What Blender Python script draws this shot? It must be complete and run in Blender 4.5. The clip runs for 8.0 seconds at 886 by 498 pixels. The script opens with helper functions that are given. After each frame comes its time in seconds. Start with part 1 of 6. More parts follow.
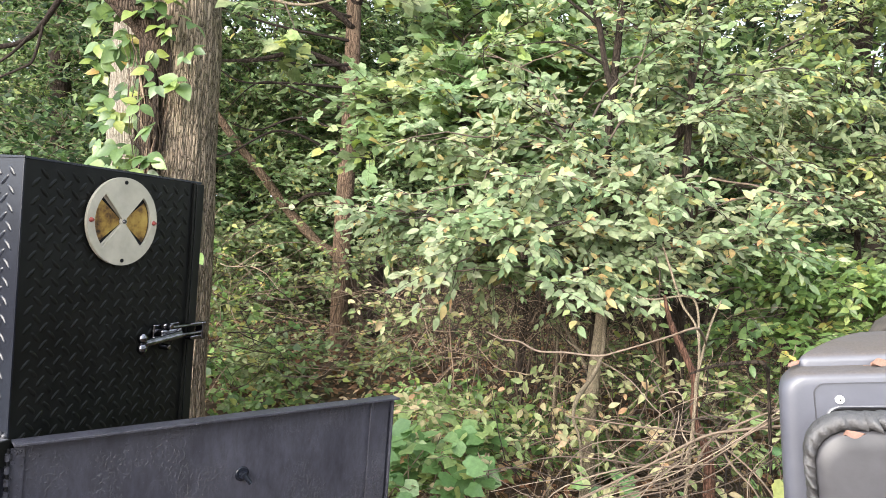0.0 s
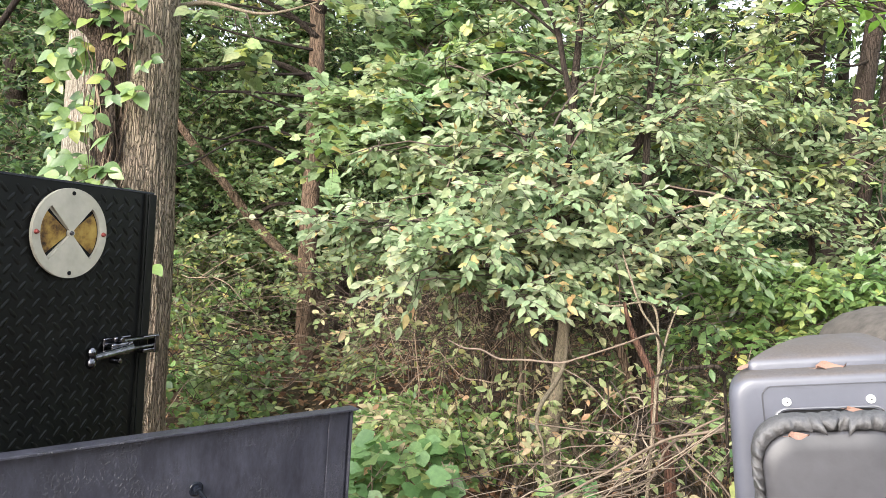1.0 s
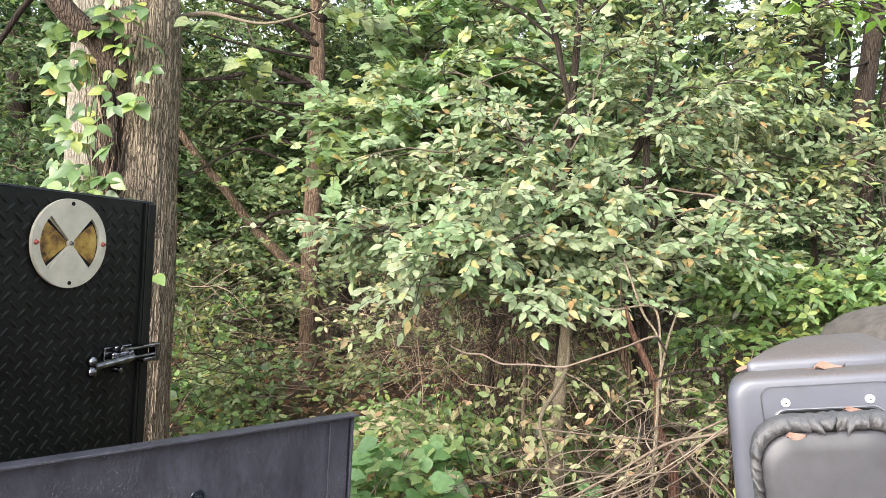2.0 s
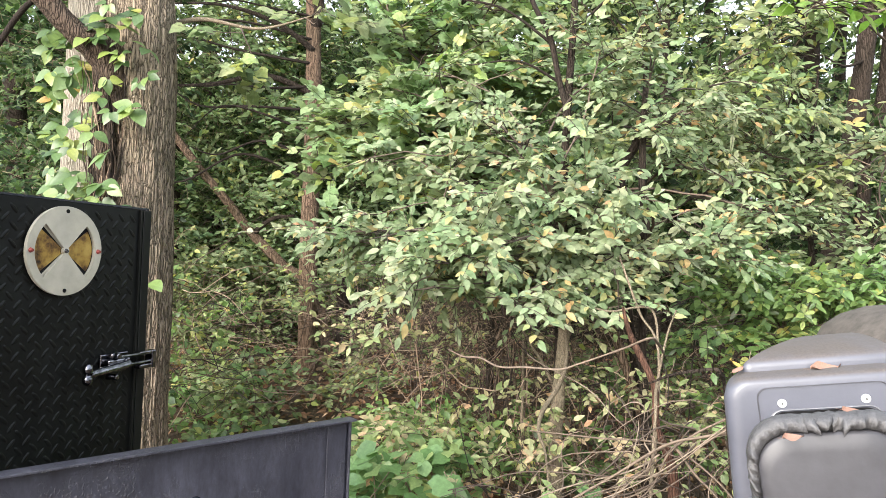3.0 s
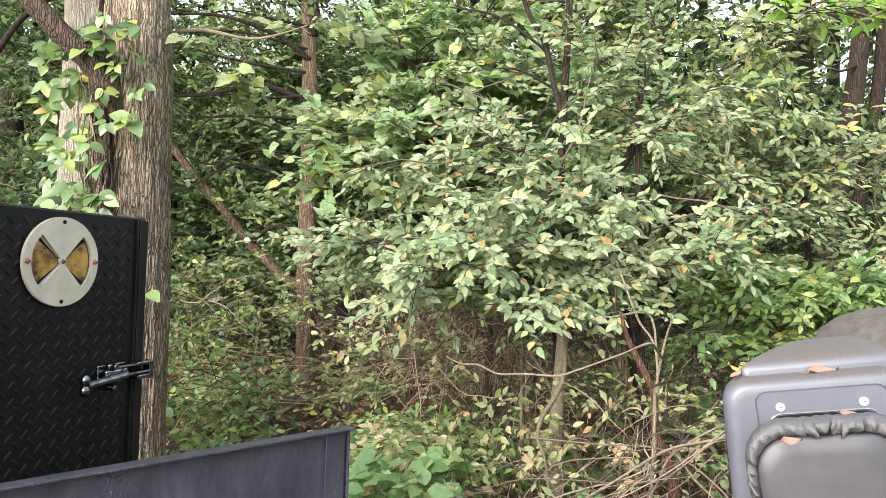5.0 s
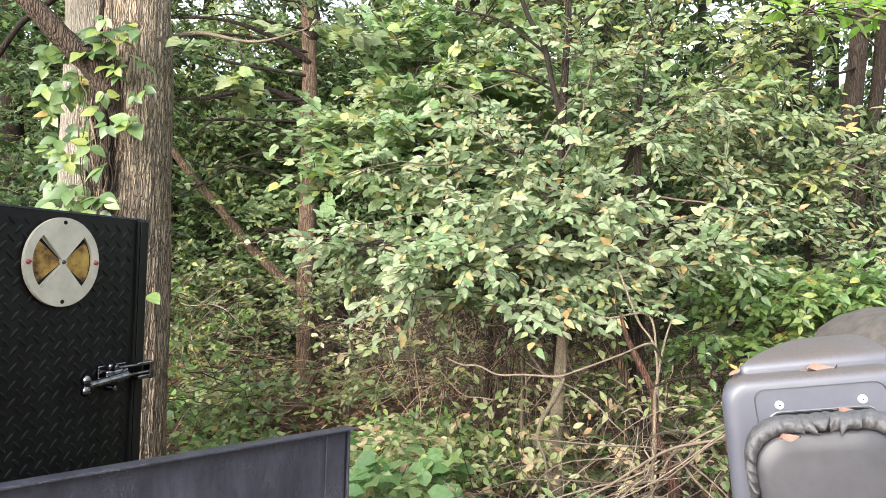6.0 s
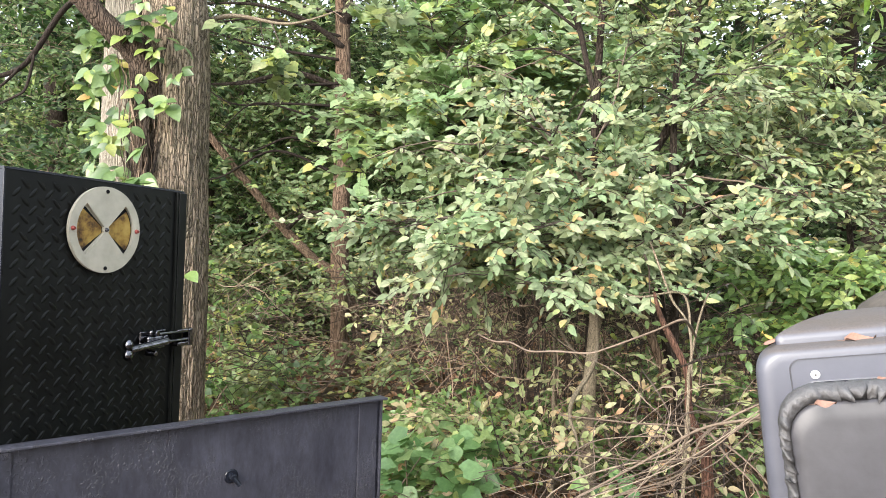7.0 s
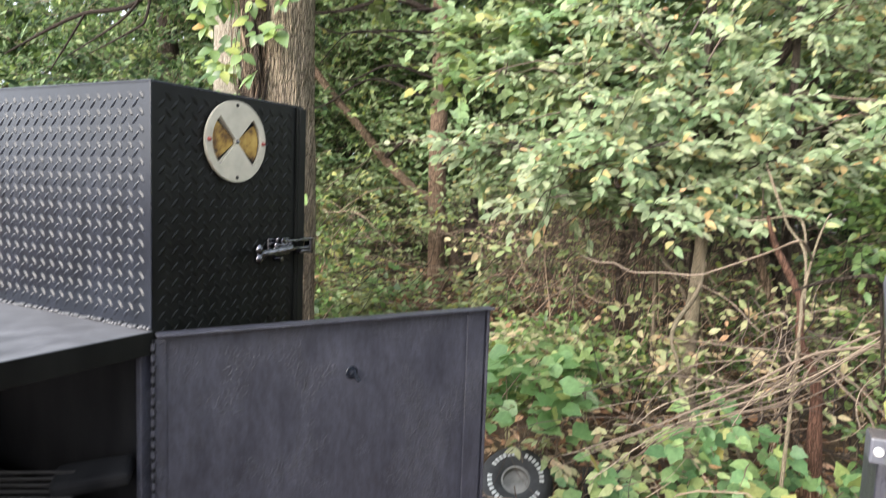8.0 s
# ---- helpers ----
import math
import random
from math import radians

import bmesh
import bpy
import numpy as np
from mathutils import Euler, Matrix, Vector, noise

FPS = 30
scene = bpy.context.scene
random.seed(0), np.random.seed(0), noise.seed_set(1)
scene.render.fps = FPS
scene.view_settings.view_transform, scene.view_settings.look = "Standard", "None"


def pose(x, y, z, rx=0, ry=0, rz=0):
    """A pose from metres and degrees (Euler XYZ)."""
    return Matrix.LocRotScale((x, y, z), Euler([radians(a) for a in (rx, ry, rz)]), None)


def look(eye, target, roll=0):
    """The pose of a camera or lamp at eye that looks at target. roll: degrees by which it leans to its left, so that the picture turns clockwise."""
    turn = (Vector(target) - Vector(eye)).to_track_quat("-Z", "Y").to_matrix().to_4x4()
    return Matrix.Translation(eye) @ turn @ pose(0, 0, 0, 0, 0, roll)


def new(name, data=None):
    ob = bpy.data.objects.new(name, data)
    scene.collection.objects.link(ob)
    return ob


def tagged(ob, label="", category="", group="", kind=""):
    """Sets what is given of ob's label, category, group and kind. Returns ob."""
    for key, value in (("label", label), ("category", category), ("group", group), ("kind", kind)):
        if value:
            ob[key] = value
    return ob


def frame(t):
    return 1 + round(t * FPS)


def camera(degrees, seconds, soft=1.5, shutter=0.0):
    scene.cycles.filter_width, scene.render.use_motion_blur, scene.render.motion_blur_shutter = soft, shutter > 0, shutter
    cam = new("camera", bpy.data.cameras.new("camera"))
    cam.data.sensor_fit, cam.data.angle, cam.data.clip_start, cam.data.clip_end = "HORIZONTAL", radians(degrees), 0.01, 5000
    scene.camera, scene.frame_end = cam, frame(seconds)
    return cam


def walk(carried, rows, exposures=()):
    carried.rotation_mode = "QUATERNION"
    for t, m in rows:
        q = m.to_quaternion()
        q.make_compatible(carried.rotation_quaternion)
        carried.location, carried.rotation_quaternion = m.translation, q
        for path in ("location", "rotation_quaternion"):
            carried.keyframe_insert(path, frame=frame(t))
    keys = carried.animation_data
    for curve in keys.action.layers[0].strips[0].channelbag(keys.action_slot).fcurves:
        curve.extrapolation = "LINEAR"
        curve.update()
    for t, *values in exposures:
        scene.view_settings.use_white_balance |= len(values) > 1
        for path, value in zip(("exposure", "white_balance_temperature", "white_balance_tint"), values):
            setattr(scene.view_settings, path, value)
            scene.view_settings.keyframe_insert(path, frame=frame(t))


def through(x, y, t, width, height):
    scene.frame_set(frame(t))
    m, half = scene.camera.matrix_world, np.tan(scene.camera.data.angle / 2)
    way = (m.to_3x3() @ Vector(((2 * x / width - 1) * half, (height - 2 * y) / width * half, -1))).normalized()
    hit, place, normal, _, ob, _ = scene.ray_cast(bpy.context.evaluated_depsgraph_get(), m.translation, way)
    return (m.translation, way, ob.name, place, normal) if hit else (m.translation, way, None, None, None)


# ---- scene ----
cam = camera(66.7, 8.0, soft=0.5, shutter=0.2)
PATH = [
    (0, (-1.033, -1.339, 1.749), (0.845, -0.651, 1.72), 4.1),
    (0.5, (-1.024, -1.347, 1.75), (0.878, -0.727, 1.727), 3.9),
    (1, (-1.023, -1.371, 1.752), (0.884, -0.768, 1.755), 3.6),
    (1.5, (-1.024, -1.382, 1.75), (0.881, -0.771, 1.765), 3.2),
    (3, (-1.022, -1.396, 1.753), (0.882, -0.785, 1.783), 2.3),
    (3.5, (-1.02, -1.396, 1.754), (0.884, -0.786, 1.79), 2.0),
    (4, (-1.027, -1.397, 1.752), (0.878, -0.788, 1.794), 1.8),
    (4.5, (-1.023, -1.398, 1.752), (0.883, -0.791, 1.799), 1.8),
    (6, (-1.028, -1.402, 1.742), (0.877, -0.796, 1.805), 1.6),
    (6.5, (-1.045, -1.415, 1.706), (0.85, -0.777, 1.752), 1.7),
    (7, (-1.035, -1.41, 1.695), (0.839, -0.713, 1.718), 1.8),
    (7.5, (-1.054, -1.395, 1.691), (0.798, -0.641, 1.691), 1.9),
    (7.7, (-1.076, -1.401, 1.666), (0.747, -0.577, 1.653), 1.8),
    (7.8, (-1.079, -1.398, 1.666), (0.716, -0.519, 1.608), 2.2),
    (7.9, (-1.09, -1.396, 1.649), (0.692, -0.493, 1.55), 2.2),
    (8, (-1.095, -1.384, 1.634), (0.663, -0.448, 1.451), 2.1),
]
walk(cam, [(t, look(eye, target, roll)) for t, eye, target, roll in PATH], exposures=((0.0, 2.13, 6700, 10.5), (8.0, 2.13, 6700, 10.5)))

# ---- light ----
world = bpy.data.worlds.new("overcast_sky")
scene.world = world
world.use_nodes = True
wn = world.node_tree
wn.nodes.clear()
sky = wn.nodes.new("ShaderNodeTexSky")
sky.sky_type = "NISHITA"
sky.sun_disc = False
sky.sun_elevation = radians(23)
sky.sun_rotation = radians(-73)
sky.dust_density = 3.0
pale = wn.nodes.new("ShaderNodeHueSaturation")
pale.inputs["Saturation"].default_value = 0.3
back = wn.nodes.new("ShaderNodeBackground")
back.inputs["Strength"].default_value = 0.148
wout = wn.nodes.new("ShaderNodeOutputWorld")
wn.links.new(sky.outputs[0], pale.inputs["Color"])
veil = wn.nodes.new("ShaderNodeMix")
veil.data_type = "RGBA"
veil.inputs[0].default_value = 0.55
veil.inputs[7].default_value = (5.2, 6.0, 7.3, 1)
wn.links.new(pale.outputs[0], veil.inputs[6])
wn.links.new(veil.outputs[2], back.inputs["Color"])
wn.links.new(back.outputs[0], wout.inputs["Surface"])
sun = new("sun", bpy.data.lights.new("sun", "SUN"))
sun.data.energy = 1.75
sun.data.angle = radians(45)
sun.data.color = (1.0, 0.94, 0.85)
sun.matrix_world = look((-8.8, 2.6, 3.9), (0, 0, 0))

# ---- plan ----
# Site frame: a station by the trailer, "ahead" into the wood, "right" along its edge.
AX = radians(17.7)
STATION = Vector((-1.02, -1.40, 0))


def site(right, ahead, z):
    return Vector((STATION.x + ahead * math.cos(AX) + right * math.sin(AX),
                   STATION.y + ahead * math.sin(AX) - right * math.cos(AX), z))


def site_np(p):
    c, s = math.cos(AX), math.sin(AX)
    return np.stack([STATION.x + p[:, 1] * c + p[:, 0] * s, STATION.y + p[:, 1] * s - p[:, 0] * c, p[:, 2]], 1)


def turn_np(d):
    c, s = math.cos(AX), math.sin(AX)
    return np.stack([d[:, 1] * c + d[:, 0] * s, d[:, 1] * s - d[:, 0] * c, d[:, 2]], 1)


# ---- materials ----
def material(name):
    m = bpy.data.materials.new(name)
    m.use_nodes = True
    return m, m.node_tree, m.node_tree.nodes["Principled BSDF"]


def add(nt, kind, **values):
    n = nt.nodes.new(kind)
    for key, value in values.items():
        n.inputs[key.replace("_", " ")].default_value = value
    return n


def ramp(nt, source, stops):
    r = nt.nodes.new("ShaderNodeValToRGB")
    els = r.color_ramp.elements
    while len(els) < len(stops):
        els.new(0.5)
    for e, (p, c) in zip(els, stops):
        e.position, e.color = p, (*c, 1)
    nt.links.new(source, r.inputs[0])
    return r.outputs[0]


def coords(nt, scale=(1, 1, 1)):
    t = nt.nodes.new("ShaderNodeTexCoord")
    m = nt.nodes.new("ShaderNodeMapping")
    m.inputs["Scale"].default_value = scale
    nt.links.new(t.outputs["Object"], m.inputs["Vector"])
    return m.outputs[0]


def noise_tex(nt, vec, scale, detail=6, rough=0.6):
    n = add(nt, "ShaderNodeTexNoise", Scale=scale, Detail=detail, Roughness=rough)
    nt.links.new(vec, n.inputs["Vector"])
    return n.outputs[0]


def bump(nt, height, bsdf, strength, distance):
    b = add(nt, "ShaderNodeBump", Strength=strength, Distance=distance)
    nt.links.new(height, b.inputs["Height"])
    nt.links.new(b.outputs[0], bsdf.inputs["Normal"])


def mix(nt, fac, a, b, kind="MIX"):
    n = nt.nodes.new("ShaderNodeMix")
    n.data_type, n.blend_type = "RGBA", kind
    for sock, v in ((n.inputs[0], fac), (n.inputs[6], a), (n.inputs[7], b)):
        if isinstance(v, (int, float, tuple)):
            sock.default_value = v
        else:
            nt.links.new(v, sock)
    return n.outputs[2]


def painted_steel(name, low, high, rough_low, rough_high, streak=3.0, bump_size=0.0012, bump_scale=55, gloss=0.5):
    m, nt, b = material(name)
    n1 = noise_tex(nt, coords(nt, (1, 1, 1 / streak)), 14)
    n2 = noise_tex(nt, coords(nt), bump_scale, 4)
    col = ramp(nt, n1, [(0.3, low), (0.7, high)])
    nt.links.new(col, b.inputs["Base Color"])
    r = nt.nodes.new("ShaderNodeMapRange")
    r.inputs["To Min"].default_value, r.inputs["To Max"].default_value = rough_low, rough_high
    nt.links.new(n1, r.inputs[0])
    nt.links.new(r.outputs[0], b.inputs["Roughness"])
    b.inputs["Specular IOR Level"].default_value = gloss
    bump(nt, n2, b, 0.5, bump_size)
    return m


def foliage(name, stops, through=0.45, rough=0.4, gloss=0.7, single=False):
    """Leaf: colour by leaf, gloss, and light that comes through."""
    m, nt, b = material(name)
    pick = nt.nodes.new("ShaderNodeObjectInfo").outputs["Random"] if single else nt.nodes.new("ShaderNodeNewGeometry").outputs["Random Per Island"]
    col = ramp(nt, pick, stops)
    n = noise_tex(nt, coords(nt), 4 if single else 45, 3)
    spots = ramp(nt, n, [(0.3, (0.72, 0.74, 0.7)), (0.65, (1.1, 1.1, 1.05))])
    col = mix(nt, 1.0, col, spots, "MULTIPLY")
    if not single:
        clump = noise_tex(nt, coords(nt), 2.4, 3)
        col = mix(nt, 1.0, col, ramp(nt, clump, [(0.38, (0.88, 0.98, 0.9)), (0.5, (0.98, 0.98, 0.97)), (0.62, (1.12, 1.0, 1.02))]), "MULTIPLY")
    nt.links.new(col, b.inputs["Base Color"])
    b.inputs["Roughness"].default_value = rough
    b.inputs["Specular IOR Level"].default_value = gloss
    tr = nt.nodes.new("ShaderNodeBsdfTranslucent")
    warm = mix(nt, 1.0, col, (1.08, 1.15, 0.78, 1), "MULTIPLY")
    nt.links.new(warm, tr.inputs["Color"])
    sh = nt.nodes.new("ShaderNodeMixShader")
    sh.inputs[0].default_value = through
    nt.links.new(b.outputs[0], sh.inputs[1])
    nt.links.new(tr.outputs[0], sh.inputs[2])
    nt.links.new(sh.outputs[0], nt.nodes["Material Output"].inputs["Surface"])
    return m


def bark(name, dark, light, scale=30.0, depth=0.02, stretch=0.14):
    """Furrowed bark: long narrow plates with dark cracks between them."""
    m, nt, b = material(name)
    v = coords(nt, (1, 1, stretch))
    wave = noise_tex(nt, coords(nt, (1, 1, 0.5)), 9, 4)
    warp = mix(nt, 0.06, v, wave)
    n2 = noise_tex(nt, coords(nt, (1, 1, min(1.0, stretch * 2.5))), scale * 2.2, 6, 0.7)
    cell = nt.nodes.new("ShaderNodeTexVoronoi")
    cell.feature = "DISTANCE_TO_EDGE"
    cell.inputs["Scale"].default_value = scale
    cell.inputs["Randomness"].default_value = 1.0
    nt.links.new(warp, cell.inputs["Vector"])
    plate = ramp(nt, cell.outputs["Distance"], [(0.0, (0, 0, 0)), (0.07, (0.45, 0.45, 0.45)), (0.2, (1, 1, 1))])
    tone = mix(nt, 0.5, plate, n2)
    col = ramp(nt, tone, [(0.2, dark), (0.45, tuple(a * 0.45 + c * 0.55 for a, c in zip(dark, light))), (0.68, tuple(a * 0.25 + c * 0.75 for a, c in zip(dark, light))), (0.9, light)])
    big_n = noise_tex(nt, coords(nt), 2.5, 4)
    col = mix(nt, 1.0, col, ramp(nt, big_n, [(0.3, (0.72, 0.76, 0.7)), (0.7, (1.1, 1.06, 1.02))]), "MULTIPLY")
    nt.links.new(col, b.inputs["Base Color"])
    b.inputs["Roughness"].default_value = 0.92
    b.inputs["Specular IOR Level"].default_value = 0.2
    bump(nt, tone, b, 1.0, depth)
    return m


def plain(name, colour, rough=0.5, metal=0.0, scale=30, vary=0.25, relief=0.0006):
    m, nt, b = material(name)
    n = noise_tex(nt, coords(nt), scale)
    lo, hi = tuple(c * (1 - vary) for c in colour), tuple(min(1, c * (1 + vary)) for c in colour)
    nt.links.new(ramp(nt, n, [(0.3, lo), (0.7, hi)]), b.inputs["Base Color"])
    b.inputs["Roughness"].default_value = rough
    b.inputs["Metallic"].default_value = metal
    bump(nt, n, b, 0.4, relief)
    return m


def twig_material(name, stops):
    m, nt, b = material(name)
    geo = nt.nodes.new("ShaderNodeNewGeometry")
    col = ramp(nt, geo.outputs["Random Per Island"], stops)
    n = noise_tex(nt, coords(nt), 60, 4)
    nt.links.new(mix(nt, 1.0, col, ramp(nt, n, [(0.3, (0.6, 0.6, 0.6)), (0.7, (1.15, 1.12, 1.1))]), "MULTIPLY"), b.inputs["Base Color"])
    b.inputs["Roughness"].default_value = 0.85
    bump(nt, n, b, 0.5, 0.002)
    return m


def blistered_paint(name):
    """Dull black paint on sheet steel with patches of small blisters and pale specks."""
    m, nt, b = material(name)
    cloud = noise_tex(nt, coords(nt, (1, 1, 0.3)), 11, 7, 0.7)
    patch = ramp(nt, noise_tex(nt, coords(nt), 4.5, 3), [(0.47, (0.04, 0.04, 0.04)), (0.6, (1, 1, 1))])
    fine = noise_tex(nt, coords(nt, (1, 1, 0.7)), 150, 3, 0.6)
    blister = ramp(nt, fine, [(0.52, (0, 0, 0)), (0.66, (1, 1, 1))])
    height = mix(nt, 1.0, blister, patch, "MULTIPLY")
    speck = ramp(nt, noise_tex(nt, coords(nt), 130, 2), [(0.68, (0, 0, 0)), (0.74, (1, 1, 1))])
    streak = ramp(nt, noise_tex(nt, coords(nt, (1, 1, 0.35)), 60, 5, 0.7), [(0.35, (0.72, 0.72, 0.72)), (0.65, (1.25, 1.25, 1.25))])
    col = ramp(nt, cloud, [(0.32, (0.021, 0.0217, 0.03)), (0.68, (0.042, 0.0428, 0.058))])
    col = mix(nt, 1.0, col, streak, "MULTIPLY")
    col = mix(nt, mix(nt, 0.75, speck, (0, 0, 0, 1)), col, (0.16, 0.155, 0.15, 1))
    nt.links.new(col, b.inputs["Base Color"])
    nt.links.new(ramp(nt, cloud, [(0.25, (0.3, 0.3, 0.3)), (0.75, (0.55, 0.55, 0.55))]), b.inputs["Roughness"])
    bump(nt, height, b, 0.8, 0.003)
    return m


# Blue in this black base colour imitates the sky's reflection on the plate.
TREAD_BLACK = painted_steel("black_gloss_sky_tinted", (0.005, 0.0065, 0.0105), (0.011, 0.0133, 0.021), 0.16, 0.26, bump_size=0.0004, gloss=0.36)
DOOR_BLACK = painted_steel("dull_black_paint", (0.004, 0.0042, 0.004), (0.009, 0.0095, 0.0085), 0.3, 0.45, bump_size=0.0006, gloss=0.16)
PANEL_BLACK = blistered_paint("weathered_black_paint")
SHELF_GREY = painted_steel("dusty_grey_black_paint", (0.06, 0.06, 0.066), (0.13, 0.13, 0.14), 0.4, 0.7, streak=1, bump_size=0.002, bump_scale=60)
# Firebox soot; the same black also paints shade in gaps and holes.
INNER_BLACK = painted_steel("soot_and_shade_black", (0.004, 0.004, 0.005), (0.012, 0.012, 0.013), 0.75, 0.95, gloss=0.15)
WELD = plain("weld_bead_paint", (0.06, 0.06, 0.065), 0.35, 0.0, 80, 0.4, 0.003)
CHROME = plain("black_chrome", (0.14, 0.14, 0.155), 0.16, 1.0, 60, 0.7, 0.0012)
VENT_PAINT = plain("heat_stained_cream_paint", (0.44, 0.405, 0.325), 0.42, 0.15, 18, 0.16)
RUSTY = plain("sooty_brown_steel", (0.016, 0.0145, 0.014), 0.85, 0.1, 40, 0.4)
RUST_RED = plain("red_bolt", (0.22, 0.04, 0.032), 0.5, 0.3)


def dusty_plastic(name, colour, dust):
    """Grey plastic with brown dust settled on what faces up."""
    m, nt, b = material(name)
    n, fine = noise_tex(nt, coords(nt), 9, 6), noise_tex(nt, coords(nt), 160, 3)
    geo = nt.nodes.new("ShaderNodeNewGeometry")
    axes = nt.nodes.new("ShaderNodeSeparateXYZ")
    nt.links.new(geo.outputs["Normal"], axes.inputs[0])
    up = ramp(nt, axes.outputs["Z"], [(0.45, (0, 0, 0)), (0.85, (1, 1, 1))])
    cover_amount = mix(nt, 1.0, up, ramp(nt, n, [(0.25, (0.55, 0.55, 0.55)), (0.6, (1, 1, 1))]), "MULTIPLY")
    lo, hi = tuple(c * 0.9 for c in colour), tuple(c * 1.1 for c in colour)
    col = mix(nt, cover_amount, ramp(nt, n, [(0.3, lo), (0.7, hi)]), ramp(nt, fine, [(0.3, tuple(c * 0.8 for c in dust)), (0.7, tuple(c * 1.15 for c in dust))]))
    nt.links.new(col, b.inputs["Base Color"])
    rough = ramp(nt, cover_amount, [(0, (0.4, 0.4, 0.4)), (0.8, (0.9, 0.9, 0.9))])
    nt.links.new(rough, b.inputs["Roughness"])
    bump(nt, fine, b, 0.3, 0.0008)
    return m


SHELL = dusty_plastic("grey_moulded_plastic", (0.08, 0.0835, 0.104), (0.08, 0.067, 0.06))
SEAM = plain("dark_seam_plastic", (0.045, 0.045, 0.052), 0.5, 0.0, 30, 0.2)
VINYL = plain("black_vinyl", (0.062, 0.061, 0.064), 0.5, 0.0, 70, 0.25, 0.014)
RIM = plain("rim_polish", (0.3, 0.3, 0.31), 0.25, 0.6, 30, 0.2)
PAD = plain("grey_black_vinyl", (0.037, 0.0365, 0.042), 0.48, 0.0, 22, 0.16, 0.0015)
DUSTY = plain("dusty_cover", (0.062, 0.054, 0.047), 0.85, 0.0, 30, 0.35, 0.004)
RIVET = plain("white_rivet", (0.75, 0.75, 0.75), 0.35, 0.3, 20, 0.1)
RUBBER = plain("tyre_rubber", (0.03, 0.03, 0.031), 0.75, 0.0, 30, 0.3, 0.002)
TYRE_MARK = plain("white_tyre_lettering", (0.5, 0.5, 0.48), 0.7, 0, 40, 0.3)
BARK_MAIN = bark("furrowed_bark", (0.04, 0.03, 0.023), (0.5, 0.4, 0.31), 66, 0.03, 0.12)
BARK_LIMB = bark("dark_limb_bark", (0.022, 0.016, 0.012), (0.13, 0.094, 0.074), 58, 0.025, 0.16)
BARK_BROWN = bark("shaggy_brown_bark", (0.03, 0.02, 0.015), (0.27, 0.185, 0.135), 62, 0.025, 0.13)
BARK_PALE = bark("pale_bark", (0.15, 0.125, 0.105), (0.34, 0.31, 0.265), 70, 0.014, 0.13)
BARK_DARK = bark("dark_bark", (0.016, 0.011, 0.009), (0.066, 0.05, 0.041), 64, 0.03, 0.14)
BARK_STEM = bark("stem_bark", (0.07, 0.056, 0.044), (0.29, 0.24, 0.18), 150, 0.004, 0.3)
BARK_BLACK = bark("black_bark", (0.007, 0.005, 0.005), (0.05, 0.038, 0.032), 120, 0.006, 0.25)
TWIG = twig_material("twig_bark", [(0, (0.08, 0.06, 0.042)), (0.5, (0.18, 0.13, 0.09)), (1, (0.33, 0.26, 0.19))])
DARK_TWIG = twig_material("dark_twig_bark", [(0, (0.03, 0.022, 0.017)), (0.6, (0.075, 0.055, 0.042)), (1, (0.16, 0.12, 0.09))])
MID_TWIG = twig_material("bramble_bark", [(0, (0.02, 0.014, 0.011)), (0.5, (0.07, 0.047, 0.034)), (0.75, (0.2, 0.14, 0.1)), (1, (0.38, 0.29, 0.21))])
BRUSH = twig_material("dry_twig", [(0, (0.04, 0.028, 0.021)), (0.5, (0.14, 0.104, 0.077)), (1, (0.28, 0.225, 0.17))])
LEAF_SHRUB = foliage("pale_shrub_leaf", [(0, (0.125, 0.18, 0.095)), (0.3, (0.21, 0.275, 0.155)), (0.6, (0.275, 0.335, 0.205)), (0.82, (0.325, 0.37, 0.25)), (0.9, (0.31, 0.35, 0.17)), (0.95, (0.4, 0.36, 0.18)), (0.98, (0.48, 0.33, 0.16)), (1, (0.43, 0.25, 0.16))], 0.36, 0.45, 0.3)
LEAF_UPPER = foliage("canopy_leaf", [(0, (0.1, 0.145, 0.065)), (0.4, (0.23, 0.29, 0.145)), (0.75, (0.33, 0.385, 0.22)), (0.88, (0.35, 0.41, 0.13)), (0.97, (0.4, 0.4, 0.17)), (1, (0.45, 0.3, 0.13))], 0.4, 0.45, 0.35)
LEAF_LAYER = foliage("layered_light_leaf", [(0, (0.165, 0.25, 0.115)), (0.4, (0.255, 0.35, 0.185)), (0.8, (0.33, 0.42, 0.25)), (0.93, (0.36, 0.44, 0.15)), (1, (0.46, 0.38, 0.15))], 0.38, 0.45, 0.4)
LEAF_GREEN = foliage("green_bush_leaf", [(0, (0.07, 0.13, 0.045)), (0.4, (0.15, 0.25, 0.085)), (0.75, (0.23, 0.35, 0.13)), (0.93, (0.32, 0.4, 0.14)), (1, (0.5, 0.44, 0.15))], 0.46, 0.38)
# These two leaf colours are darkened to carry the shade inside the wood.
LEAF_MID_SHADE = foliage("shade_mid_leaf", [(0, (0.018, 0.036, 0.014)), (0.35, (0.074, 0.122, 0.048)), (0.7, (0.155, 0.23, 0.095)), (0.9, (0.255, 0.335, 0.16)), (1, (0.33, 0.38, 0.13))], 0.36, 0.5, 0.3)
LEAF_DARK_SHADE = foliage("shade_dark_leaf", [(0, (0.013, 0.029, 0.012)), (0.4, (0.046, 0.084, 0.033)), (0.75, (0.108, 0.17, 0.072)), (1, (0.22, 0.3, 0.145))], 0.35, 0.5, 0.25)
